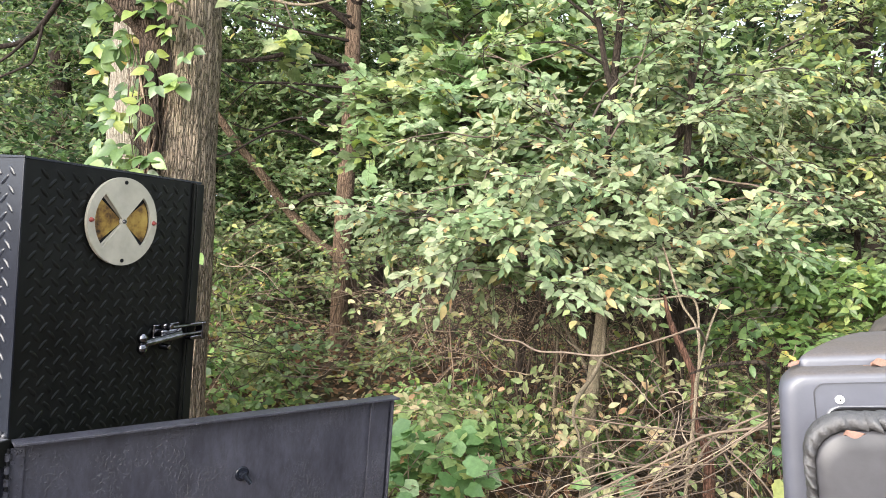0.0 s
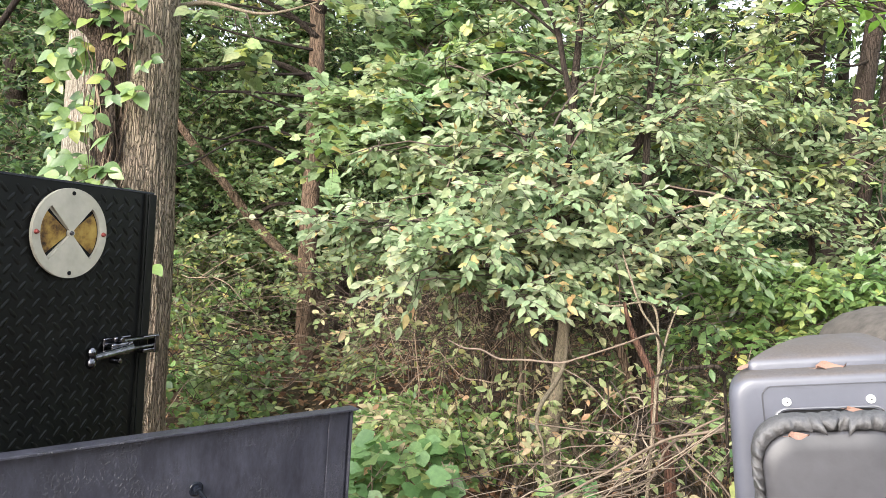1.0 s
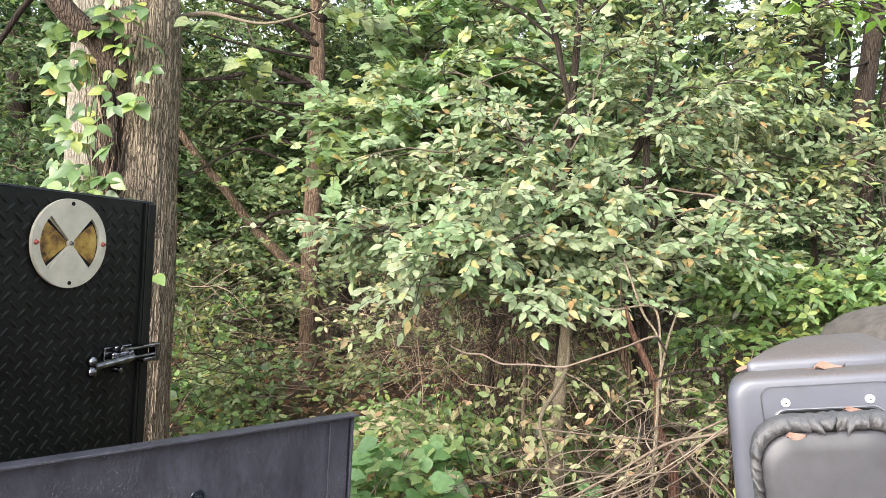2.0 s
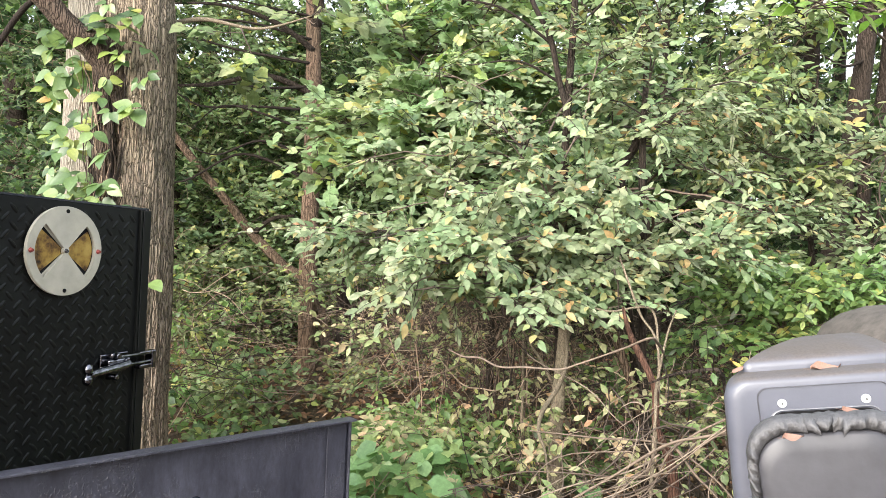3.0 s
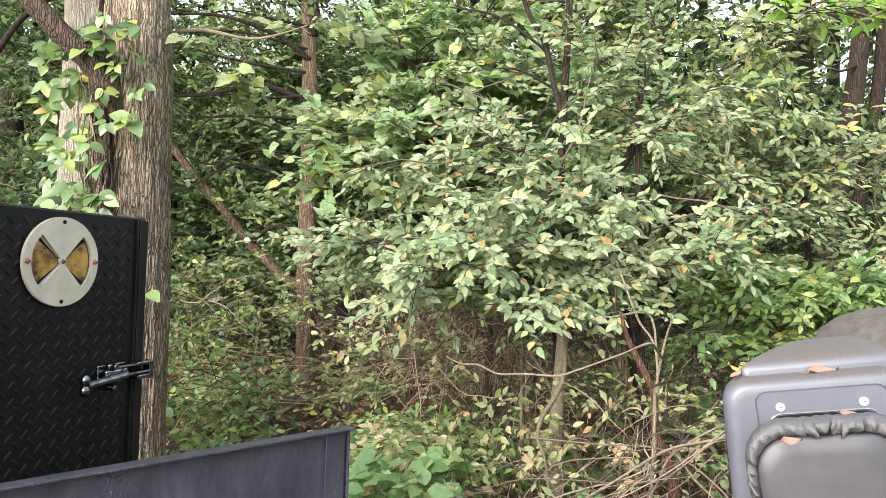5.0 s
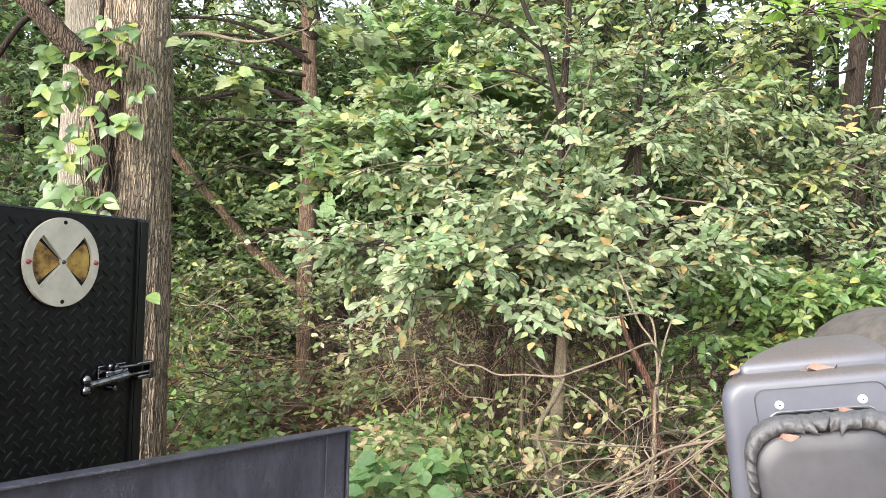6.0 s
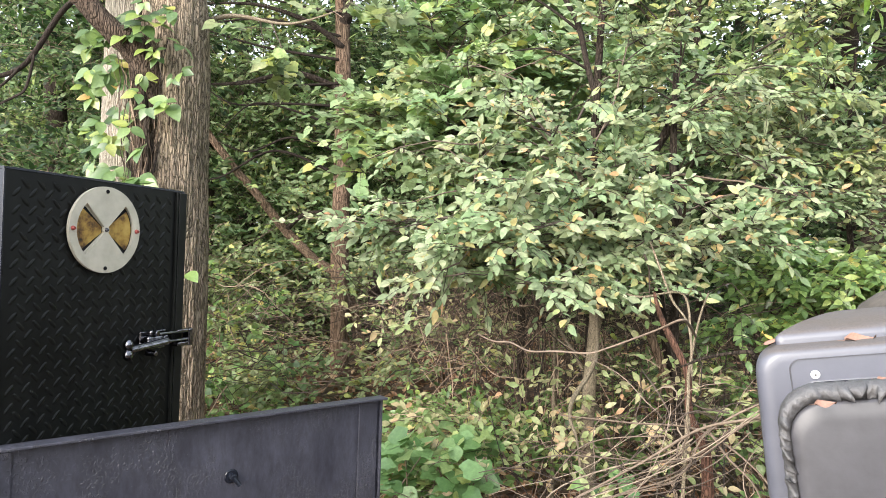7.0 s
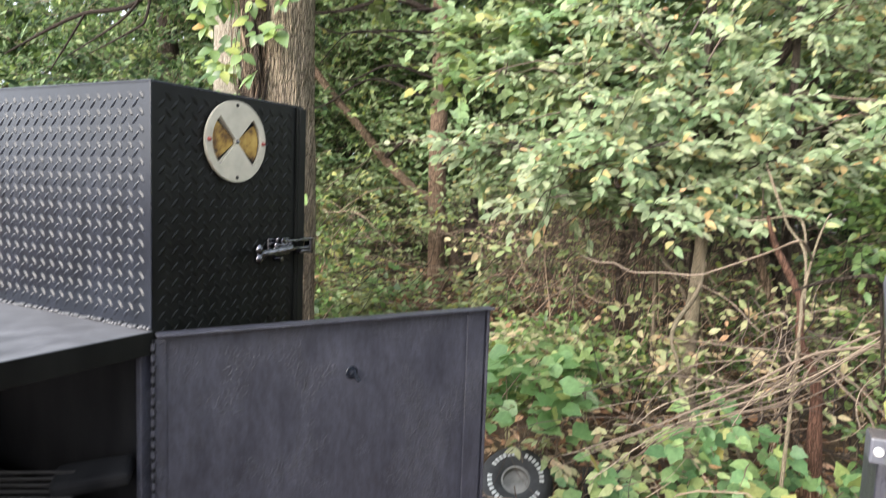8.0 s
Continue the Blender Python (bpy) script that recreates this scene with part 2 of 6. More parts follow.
LEAF_VINE = foliage("vine_leaf", [(0, (0.045, 0.09, 0.028)), (0.35, (0.095, 0.165, 0.055)), (0.7, (0.16, 0.245, 0.085)), (0.88, (0.21, 0.28, 0.07)), (0.97, (0.3, 0.32, 0.08)), (1, (0.42, 0.26, 0.09))], 0.34, 0.38, 0.7, True)
LEAF_GRAPE = foliage("grape_leaf", [(0, (0.11, 0.21, 0.075)), (0.5, (0.2, 0.33, 0.14)), (0.85, (0.28, 0.4, 0.18)), (1, (0.42, 0.46, 0.17))], 0.38, 0.4, 0.6, True)
LEAF_HERB = foliage("herb_leaf", [(0, (0.08, 0.16, 0.075)), (0.4, (0.15, 0.26, 0.12)), (0.75, (0.24, 0.34, 0.15)), (0.93, (0.36, 0.39, 0.15)), (1, (0.5, 0.38, 0.14))], 0.4, 0.45, 0.35)
LEAF_CREAM = foliage("yellowing_leaf", [(0, (0.22, 0.29, 0.13)), (0.35, (0.34, 0.37, 0.19)), (0.7, (0.43, 0.41, 0.25)), (0.9, (0.48, 0.38, 0.25)), (1, (0.5, 0.31, 0.19))], 0.36, 0.45, 0.3)
LEAF_BACKLIT = foliage("thin_bright_leaf", [(0, (0.17, 0.3, 0.06)), (0.6, (0.28, 0.42, 0.1)), (1, (0.42, 0.5, 0.18))], 0.6, 0.4, 0.5)
LEAF_DEAD = foliage("dead_leaf", [(0, (0.05, 0.027, 0.018)), (0.4, (0.23, 0.125, 0.08)), (0.75, (0.4, 0.245, 0.165)), (1, (0.58, 0.42, 0.3))], 0.2, 0.8, 0.2)


def soil():
    m, nt, b = material("leaf_litter_soil")
    v = coords(nt)
    n1, n2 = noise_tex(nt, v, 26, 8, 0.7), noise_tex(nt, v, 1.3, 4)
    col = ramp(nt, n1, [(0.3, (0.03, 0.019, 0.013)), (0.55, (0.1, 0.062, 0.042)), (0.75, (0.24, 0.155, 0.105))])
    far = ramp(nt, n2, [(0.4, (1, 1, 1)), (0.65, (0.62, 0.75, 0.5))])
    nt.links.new(mix(nt, 1.0, col, far, "MULTIPLY"), b.inputs["Base Color"])
    b.inputs["Roughness"].default_value = 0.95
    bump(nt, n1, b, 0.8, 0.03)
    return m


SOIL = soil()


# ---- mesh helpers ----
def shade(me, smooth):
    if smooth:
        me.polygons.foreach_set("use_smooth", [True] * len(me.polygons))


def mesh_of(name, verts, faces, mat, smooth=False):
    me = bpy.data.meshes.new(name)
    me.from_pydata([tuple(v) for v in verts], [], faces)
    me.materials.append(mat)
    shade(me, smooth)
    me.update()
    return me


def put(name, me, parent=None, label="", m=None, kind=""):
    ob = new(name, me)
    if parent is not None:
        ob.parent = parent
    if m is not None:
        ob.matrix_basis = m
    return tagged(ob, label=label, kind=kind)


def part(name, bm, mat, parent=None, label="", smooth=False, m=None, kind=""):
    me = bpy.data.meshes.new(name)
    bm.to_mesh(me)
    bm.free()
    me.materials.append(mat)
    shade(me, smooth)
    return put(name, me, parent, label, m, kind)


def thing(name, at, label, category, group="", rz=0.0):
    ob = new(name)
    ob.matrix_basis = pose(at[0], at[1], at[2], 0, 0, rz)
    ob.empty_display_size = 0.1
    return tagged(ob, label, category, group)


def box(lo, hi, bevel=0.0, m=None):
    bm = bmesh.new()
    bmesh.ops.create_cube(bm, size=1)
    for v in bm.verts:
        v.co = Vector((lo[i] + (v.co[i] + 0.5) * (hi[i] - lo[i]) for i in range(3)))
    if bevel:
        bmesh.ops.bevel(bm, geom=bm.edges[:], offset=bevel, segments=2, affect="EDGES", profile=0.5)
    if m is not None:
        bm.transform(m)
    return bm


def rod(a, b, r0, r1=None, sides=16, bevel=0.0):
    a, b = Vector(a), Vector(b)
    bm = bmesh.new()
    bmesh.ops.create_cone(bm, cap_ends=True, segments=sides, radius1=r0, radius2=r0 if r1 is None else r1, depth=(b - a).length)
    if bevel:
        rim = [e for e in bm.edges if any(len(f.verts) > 4 for f in e.link_faces)]
        bmesh.ops.bevel(bm, geom=rim, offset=bevel, segments=2, affect="EDGES", profile=0.5)
    q = Vector((0, 0, 1)).rotation_difference(b - a)
    bm.transform(Matrix.Translation((a + b) / 2) @ q.to_matrix().to_4x4())
    return bm


def joined(*parts):
    bm = bmesh.new()
    for p in parts:
        me = bpy.data.meshes.new("tmp")
        p.to_mesh(me)
        p.free()
        bm.from_mesh(me)
        bpy.data.meshes.remove(me)
    return bm


def curve_points(keys, steps):
    """A smooth line through key points (x, y, z, radius)."""
    k = np.array([keys[0], *keys, keys[-1]], float)
    out = []
    for i in range(1, len(k) - 2):
        for t in np.linspace(0, 1, steps, endpoint=False):
            p0, p1, p2, p3 = k[i - 1:i + 3]
            out.append(0.5 * (2 * p1 + (p2 - p0) * t + (2 * p0 - 5 * p1 + 4 * p2 - p3) * t * t + (3 * p1 - p0 - 3 * p2 + p3) * t ** 3))
    out.append(k[-1])
    return np.array(out)


def trunk_mesh(name, keys, mat, sides=20, steps=8, ridges=0.0, wobble=0.06, seed=1):
    """A tapered trunk or limb along a line, with an uneven outline and, for big ones, furrows."""
    rng = np.random.default_rng(seed)
    c = curve_points([(*site(k[0], k[1], k[2]), k[3]) for k in keys], steps)
    p, r = c[:, :3], c[:, 3]
    tan = np.gradient(p, axis=0)
    tan /= np.linalg.norm(tan, axis=1)[:, None]
    ref = np.where(np.abs(tan[:, 2:3]) > 0.8, [[1.0, 0, 0]], [[0, 0, 1.0]])
    u = np.cross(tan, ref)
    u /= np.linalg.norm(u, axis=1)[:, None]
    if len(u) > 1:
        for i in range(1, len(u)):
            u[i] = u[i - 1] - tan[i] * np.dot(u[i - 1], tan[i])
            u[i] /= np.linalg.norm(u[i])
    v = np.cross(tan, u)
    ang = np.linspace(0, 2 * np.pi, sides, endpoint=False)
    ph = rng.uniform(0, 6.28, 12)
    along = np.arange(len(p))[:, None] / steps
    f = 1 + wobble * (np.sin(2 * ang + ph[0] + along * 0.7) + 0.7 * np.sin(3 * ang + ph[1] - along * 1.1) + 0.5 * np.sin(along * 5 + ph[2]))
    if ridges:
        f = f + ridges * (np.sin(17 * ang + ph[3] + 0.9 * np.sin(along * 6 + ph[4])) + 0.8 * np.sin(29 * ang + ph[5] + 1.6 * np.sin(along * 9 + ph[6])) + 0.9 * (sides > 150) * np.sin(61 * ang + ph[7] + 2.2 * np.sin(along * 7 + ph[8])) + rng.normal(0, 0.45, (len(p), sides)))
    rad = r[:, None] * f
    verts = p[:, None] + rad[..., None] * (np.cos(ang)[None, :, None] * u[:, None] + np.sin(ang)[None, :, None] * v[:, None])
    n, s = len(p), sides
    faces = [(i * s + j, i * s + (j + 1) % s, (i + 1) * s + (j + 1) % s, (i + 1) * s + j) for i in range(n - 1) for j in range(s)]
    faces += [tuple(range(s))[::-1], tuple((n - 1) * s + j for j in range(s))]
    return mesh_of(name, verts.reshape(-1, 3), faces, mat, True)


def leaf_form(stations, fold=0.22, curl=0.14, back=0.0, wave=0.0):
    """A leaf along y from stations (y, half width): a midrib and two blades that fold up from it, a curved tip and, with back, lobes behind the stalk."""
    verts, faces = [(0, 0, 0)], []
    inner = stations[:-1]
    for i, (y, w) in enumerate(inner):
        z = -curl * y * y
        lift = fold * w + wave * (-1) ** i * w
        verts += [(-w, y - back * (i == 0), z + lift), (0, y, z), (w, y - back * (i == 0), z + lift)]
    tip = len(verts)
    verts.append((0, stations[-1][0], -curl * stations[-1][0] ** 2))
    faces += [(0, 2, 1), (0, 3, 2)]
    for i in range(len(inner) - 1):
        a, b = 1 + 3 * i, 4 + 3 * i
        faces += [(a, a + 1, b + 1, b), (a + 1, a + 2, b + 2, b + 1)]
    a = tip - 3
    faces += [(a, a + 1, tip), (a + 1, a + 2, tip)]
    return np.array(verts, float), faces


LEAF_OVAL = leaf_form([(.16, .15), (.4, .235), (.68, .17), (1, 0)])
LEAF_WIDE = leaf_form([(.06, .3), (.3, .43), (.58, .34), (.82, .15), (1, 0)], 0.18, 0.16, 0.1)
LEAF_LOBED = leaf_form([(.04, .26), (.17, .43), (.31, .37), (.49, .41), (.68, .23), (1, 0)], 0.12, 0.12, 0.1, 0.04)
LEAF_ROUND = leaf_form([(.02, .28), (.14, .46), (.38, .53), (.62, .42), (.8, .2), (.92, 0)], 0.1, 0.1, 0.14, 0.05)
LEAF_IVY = leaf_form([(.05, .14), (.16, .26), (.34, .34), (.54, .31), (.74, .2), (.9, .08), (1, 0)], 0.2, 0.22, 0.03)
LEAF_SMALL = leaf_form([(.45, .25), (1, 0)], 0.25, 0.1)


def unit(a):
    return a / np.maximum(np.linalg.norm(a, axis=1), 1e-9)[:, None]


def leaf_arrays(shape, pos, along, normal, size):
    """One leaf for every place: vertices and faces."""
    tv, tf = shape
    along = unit(along)
    normal = unit(normal - along * np.sum(normal * along, 1)[:, None])
    across = np.cross(along, normal)
    v = pos[:, None] + size[:, None, None] * (tv[None, :, 0, None] * across[:, None] + tv[None, :, 1, None] * along[:, None] + tv[None, :, 2, None] * normal[:, None])
    return v.reshape(-1, 3), tf, len(tv), len(pos)


def leaves_mesh(name, blocks, mat):
    """Many leaves as one mesh."""
    verts, loops, starts, totals = [], [], [], []
    nv = nl = 0
    for v, tf, k, n in blocks:
        flat = np.concatenate([np.array(f) for f in tf])
        lens = np.array([len(f) for f in tf])
        loops.append((flat[None] + (nv + np.arange(n) * k)[:, None]).ravel())
        st = np.concatenate([[0], np.cumsum(lens)[:-1]])
        starts.append((st[None] + (nl + np.arange(n) * len(flat))[:, None]).ravel())
        totals.append(np.tile(lens, n))
        verts.append(v)
        nv += n * k
        nl += n * len(flat)
    verts, loops, starts, totals = (np.concatenate(a) for a in (verts, loops, starts, totals))
    me = bpy.data.meshes.new(name)
    me.vertices.add(len(verts))
    me.vertices.foreach_set("co", verts.astype(np.float32).ravel())
    me.loops.add(len(loops))
    me.loops.foreach_set("vertex_index", loops.astype(np.int32))
    me.polygons.add(len(starts))
    me.polygons.foreach_set("loop_start", starts.astype(np.int32))
    me.update(calc_edges=True)
    me.materials.append(mat)
    shade(me, True)
    return me


def tubes(lines, r0, r1, sides=3):
    """Thin round lines: lines (n, m, 3), radii at both ends (n,)."""
    n, m, _ = lines.shape
    t = unit((lines[:, -1] - lines[:, 0]))
    ref = np.where(np.abs(t[:, 2:3]) > 0.8, [[1.0, 0, 0]], [[0, 0, 1.0]])
    u = unit(np.cross(t, ref))
    v = np.cross(t, u)
    ang = np.linspace(0, 2 * np.pi, sides, endpoint=False)
    rad = r0[:, None] + (r1 - r0)[:, None] * np.linspace(0, 1, m)[None]
    ring = np.cos(ang)[None, :, None] * u[:, None] + np.sin(ang)[None, :, None] * v[:, None]
    verts = lines[:, :, None] + rad[:, :, None, None] * ring[:, None]
    tf = [(i * sides + j, i * sides + (j + 1) % sides, (i + 1) * sides + (j + 1) % sides, (i + 1) * sides + j) for i in range(m - 1) for j in range(sides)]
    return verts.reshape(-1, 3), tf, m * sides, n


def in_blob(rng, n, c, r, shell=0.0):
    """Places in an ellipsoid of the site frame."""
    d = unit(rng.normal(size=(n, 3)))
    q = (shell + (1 - shell) * rng.random(n)) ** (1 / 3 if not shell else 1)
    return np.array(c) + d * q[:, None] * np.array(r)


def clustered(rng, n, c, r, per, loose=0.13):
    """Places in small flat clusters within an ellipsoid, with gaps between."""
    k = max(2, n // per)
    hubs = in_blob(rng, k, c, r)
    return hubs[rng.integers(0, k, n)] + rng.normal(size=(n, 3)) * np.array([loose, loose, loose * 0.3])


def sprays(rng, anchors, centre, length, gap, size, lift=0.15, droop=0.35, rough=0.5, spread=0.9, face=0.95, hang=0.3, heads=None):
    """Leafy twigs: twigs start at the anchors and run outwards, leaves sit on both sides."""
    n = len(anchors)
    out = (anchors - np.array(centre)) * np.array([1, 1, 0.4]) if heads is None else heads
    d = unit(out + spread * rng.normal(size=(n, 3)) * np.array([1, 1, 0.35]))
    d[:, 2] += lift
    d = unit(d)
    ln = length * rng.uniform(0.6, 1.3, n)
    k = max(3, int(length / gap))
    s = np.linspace(0.0, 1.0, 5)[None, :, None]
    line = anchors[:, None] + d[:, None] * ln[:, None, None] * s
    line[..., 2] -= droop * ln[:, None] * s[..., 0] ** 2
    line += rng.normal(0, 0.012, line.shape) * length * s
    f = (np.arange(k) + rng.random((n, k)) * 0.7) / k
    f = 0.08 + 0.92 * f
    pos = anchors[:, None] + d[:, None] * (ln[:, None] * f)[..., None]
    pos[..., 2] -= droop * ln[:, None] * f ** 2
    side = np.where((np.arange(k) % 2)[None] > 0, 1.0, -1.0) * np.ones((n, 1))
    ang = side * rng.uniform(0.5, 1.25, (n, k))
    ang[:, -1] *= 0.15
    c, sn = np.cos(ang), np.sin(ang)
    al = np.stack([d[:, None, 0] * c - d[:, None, 1] * sn, d[:, None, 0] * sn + d[:, None, 1] * c, d[:, None, 2] - hang - 0.4 * droop * f + rng.normal(0, 0.36, (n, k))], -1)
    nor = np.array([0, -face, 1.0]) + rough * rng.normal(size=(n, k, 3))
    sz = size * (0.5 + 0.8 * rng.random((n, k)) ** 0.8)
    return line, pos.reshape(-1, 3), al.reshape(-1, 3), nor.reshape(-1, 3), sz.ravel()


def leafy(rng, blobs, shape, length, gap, size, twig_r=0.004, shell=0.0, per=8, loose=0.13, **kw):
    """Leaf and twig blocks for crowns of the site frame: blobs of (centre, radii, twigs)."""
    lb, tb = [], []
    for c, r, n in blobs:
        a = clustered(rng, n, c, r, per, loose) if per else in_blob(rng, n, c, r, shell)
        line, p, al, no, sz = sprays(rng, a, (c[0], c[1], c[2] - r[2]), length, gap, size, **kw)
        lb.append(leaf_arrays(shape, site_np(p), turn_np(al), turn_np(no), sz))
        if twig_r:
            q = site_np(line.reshape(-1, 3)).reshape(line.shape)
            tb.append(tubes(q, np.full(n, twig_r), np.full(n, twig_r * 0.3)))
    return lb, tb


def arcs(rng, a, b, sag, m=7, jitter=0.03):
    """Bent lines from a to b (site frame), with a sag and a few soft bends."""
    t = np.linspace(0, 1, m)
    s = t[None, :, None]
    line = a[:, None] + (b - a)[:, None] * s
    line[..., 2] += (sag[:, None] * (4 * s[..., 0] * (1 - s[..., 0])))
    n = len(a)
    for k, w in ((1.0, 2.2), (2.1, 1.2), (3.7, 0.55)):
        line += w * jitter * rng.normal(size=(n, 1, 3)) * np.sin(math.pi * k * s + rng.uniform(0, 6.28, (n, 1, 1))) * np.minimum(1, 3 * s)
    return site_np(line.reshape(-1, 3)).reshape(line.shape)


# ---- ground ----
def ground_height(x, y):
    ahead = (x - STATION.x) * math.cos(AX) + (y - STATION.y) * math.sin(AX)
    rise = 0.11 * np.clip(ahead - 4.3, 0, 6)
    return rise + 0.05 * np.sin(x * 0.9 + 1) * np.cos(y * 0.8) + 0.03 * np.sin(x * 2.3 + y * 1.7)


def build_ground():
    near = np.arange(-6, 16.01, 0.22)
    xs = np.concatenate([[-900, -300, -100, -40, -20, -10], near, [20, 30, 50, 100, 300, 900]])
    near_y = np.arange(-9, 9.01, 0.22)
    ys = np.concatenate([[-900, -300, -100, -40, -20, -12], near_y, [12, 20, 40, 100, 300, 900]])
    gx, gy = np.meshgrid(xs, ys, indexing="ij")
    rng = np.random.default_rng(3)
    inner = (np.abs(gx) < 18) & (np.abs(gy) < 12)
    gz = np.where(inner, ground_height(gx, gy) + rng.normal(0, 0.012, gx.shape), np.where(gx > 12, 0.6, 0))
    v = np.stack([gx, gy, gz], -1).reshape(-1, 3)
    ny = len(ys)
    f = [(i * ny + j, (i + 1) * ny + j, (i + 1) * ny + j + 1, i * ny + j + 1) for i in range(len(xs) - 1) for j in range(ny - 1)]
    ob = put("ground", mesh_of("ground", v, f, SOIL, True))
    tagged(ob, "brown woodland soil covered with leaf litter", "ground", kind="structure")


build_ground()

# ---- smoker trailer ----
ZS, ZT = 1.26, 1.86
BW, BD = 0.552, 0.80


def tread_face(width, height, pitch=0.04, bar=0.032):
    """Diamond plate in the xz plane, facing -y: a sheet with raised bars, leaning both ways by turns."""
    verts, faces = [(0, 0, 0), (width, 0, 0), (width, 0, height), (0, 0, height)], [(0, 1, 2, 3)]
    ni, nj = int(width / pitch) + 1, int(height / pitch) + 1
    for i in range(-1, ni * 2 + 1):
        for j in range(-1, nj * 2 + 1):
            if (i + j) % 2:
                continue
            cx, cz = 0.01 + i * pitch / 2, 0.01 + j * pitch / 2
            if not (bar * 0.4 < cx < width - bar * 0.4 and bar * 0.4 < cz < height - bar * 0.4):
                continue
            a = radians(47 if j % 2 else -47)
            ca, sa = math.cos(a), math.sin(a)
            o = len(verts)
            for grow, py in ((1.0, 0.0), (0.7, -.0013), (0.35, -.0019)):
                for px, pz in ((-.5, 0), (-.36, .12), (0, .17), (.36, .12), (.5, 0), (.36, -.12), (0, -.17), (-.36, -.12)):
                    x, z = px * bar * (0.6 + 0.4 * grow), pz * bar * grow
                    verts.append((cx + x * ca - z * sa, py - 0.0002, cz + x * sa + z * ca))
            for ring in (0, 8):
                faces += [(o + ring + k, o + ring + 8 + k, o + ring + 8 + (k + 1) % 8, o + ring + (k + 1) % 8) for k in range(8)]
            faces.append(tuple(o + 16 + k for k in range(7, -1, -1)))
    return verts, faces


def sector(r0, r1, a0, a1, y0, y1, steps=10):
    """A flat ring sector in the xz plane with thickness."""
    bm = bmesh.new()
    pts = [(r1 * math.cos(a0 + (a1 - a0) * i / steps), r1 * math.sin(a0 + (a1 - a0) * i / steps)) for i in range(steps + 1)]
    pts += [(r0 * math.cos(a1 - (a1 - a0) * i / steps), r0 * math.sin(a1 - (a1 - a0) * i / steps)) for i in range(steps + 1)]
    fr = [bm.verts.new((x, y0, z)) for x, z in pts]
    bk = [bm.verts.new((x, y1, z)) for x, z in pts]
    bm.faces.new(fr)
    bm.faces.new(bk[::-1])
    n = len(pts)
    for i in range(n):
        bm.faces.new((fr[i], bk[i], bk[(i + 1) % n], fr[(i + 1) % n]))
    bmesh.ops.recalc_face_normals(bm, faces=bm.faces[:])
    return bm


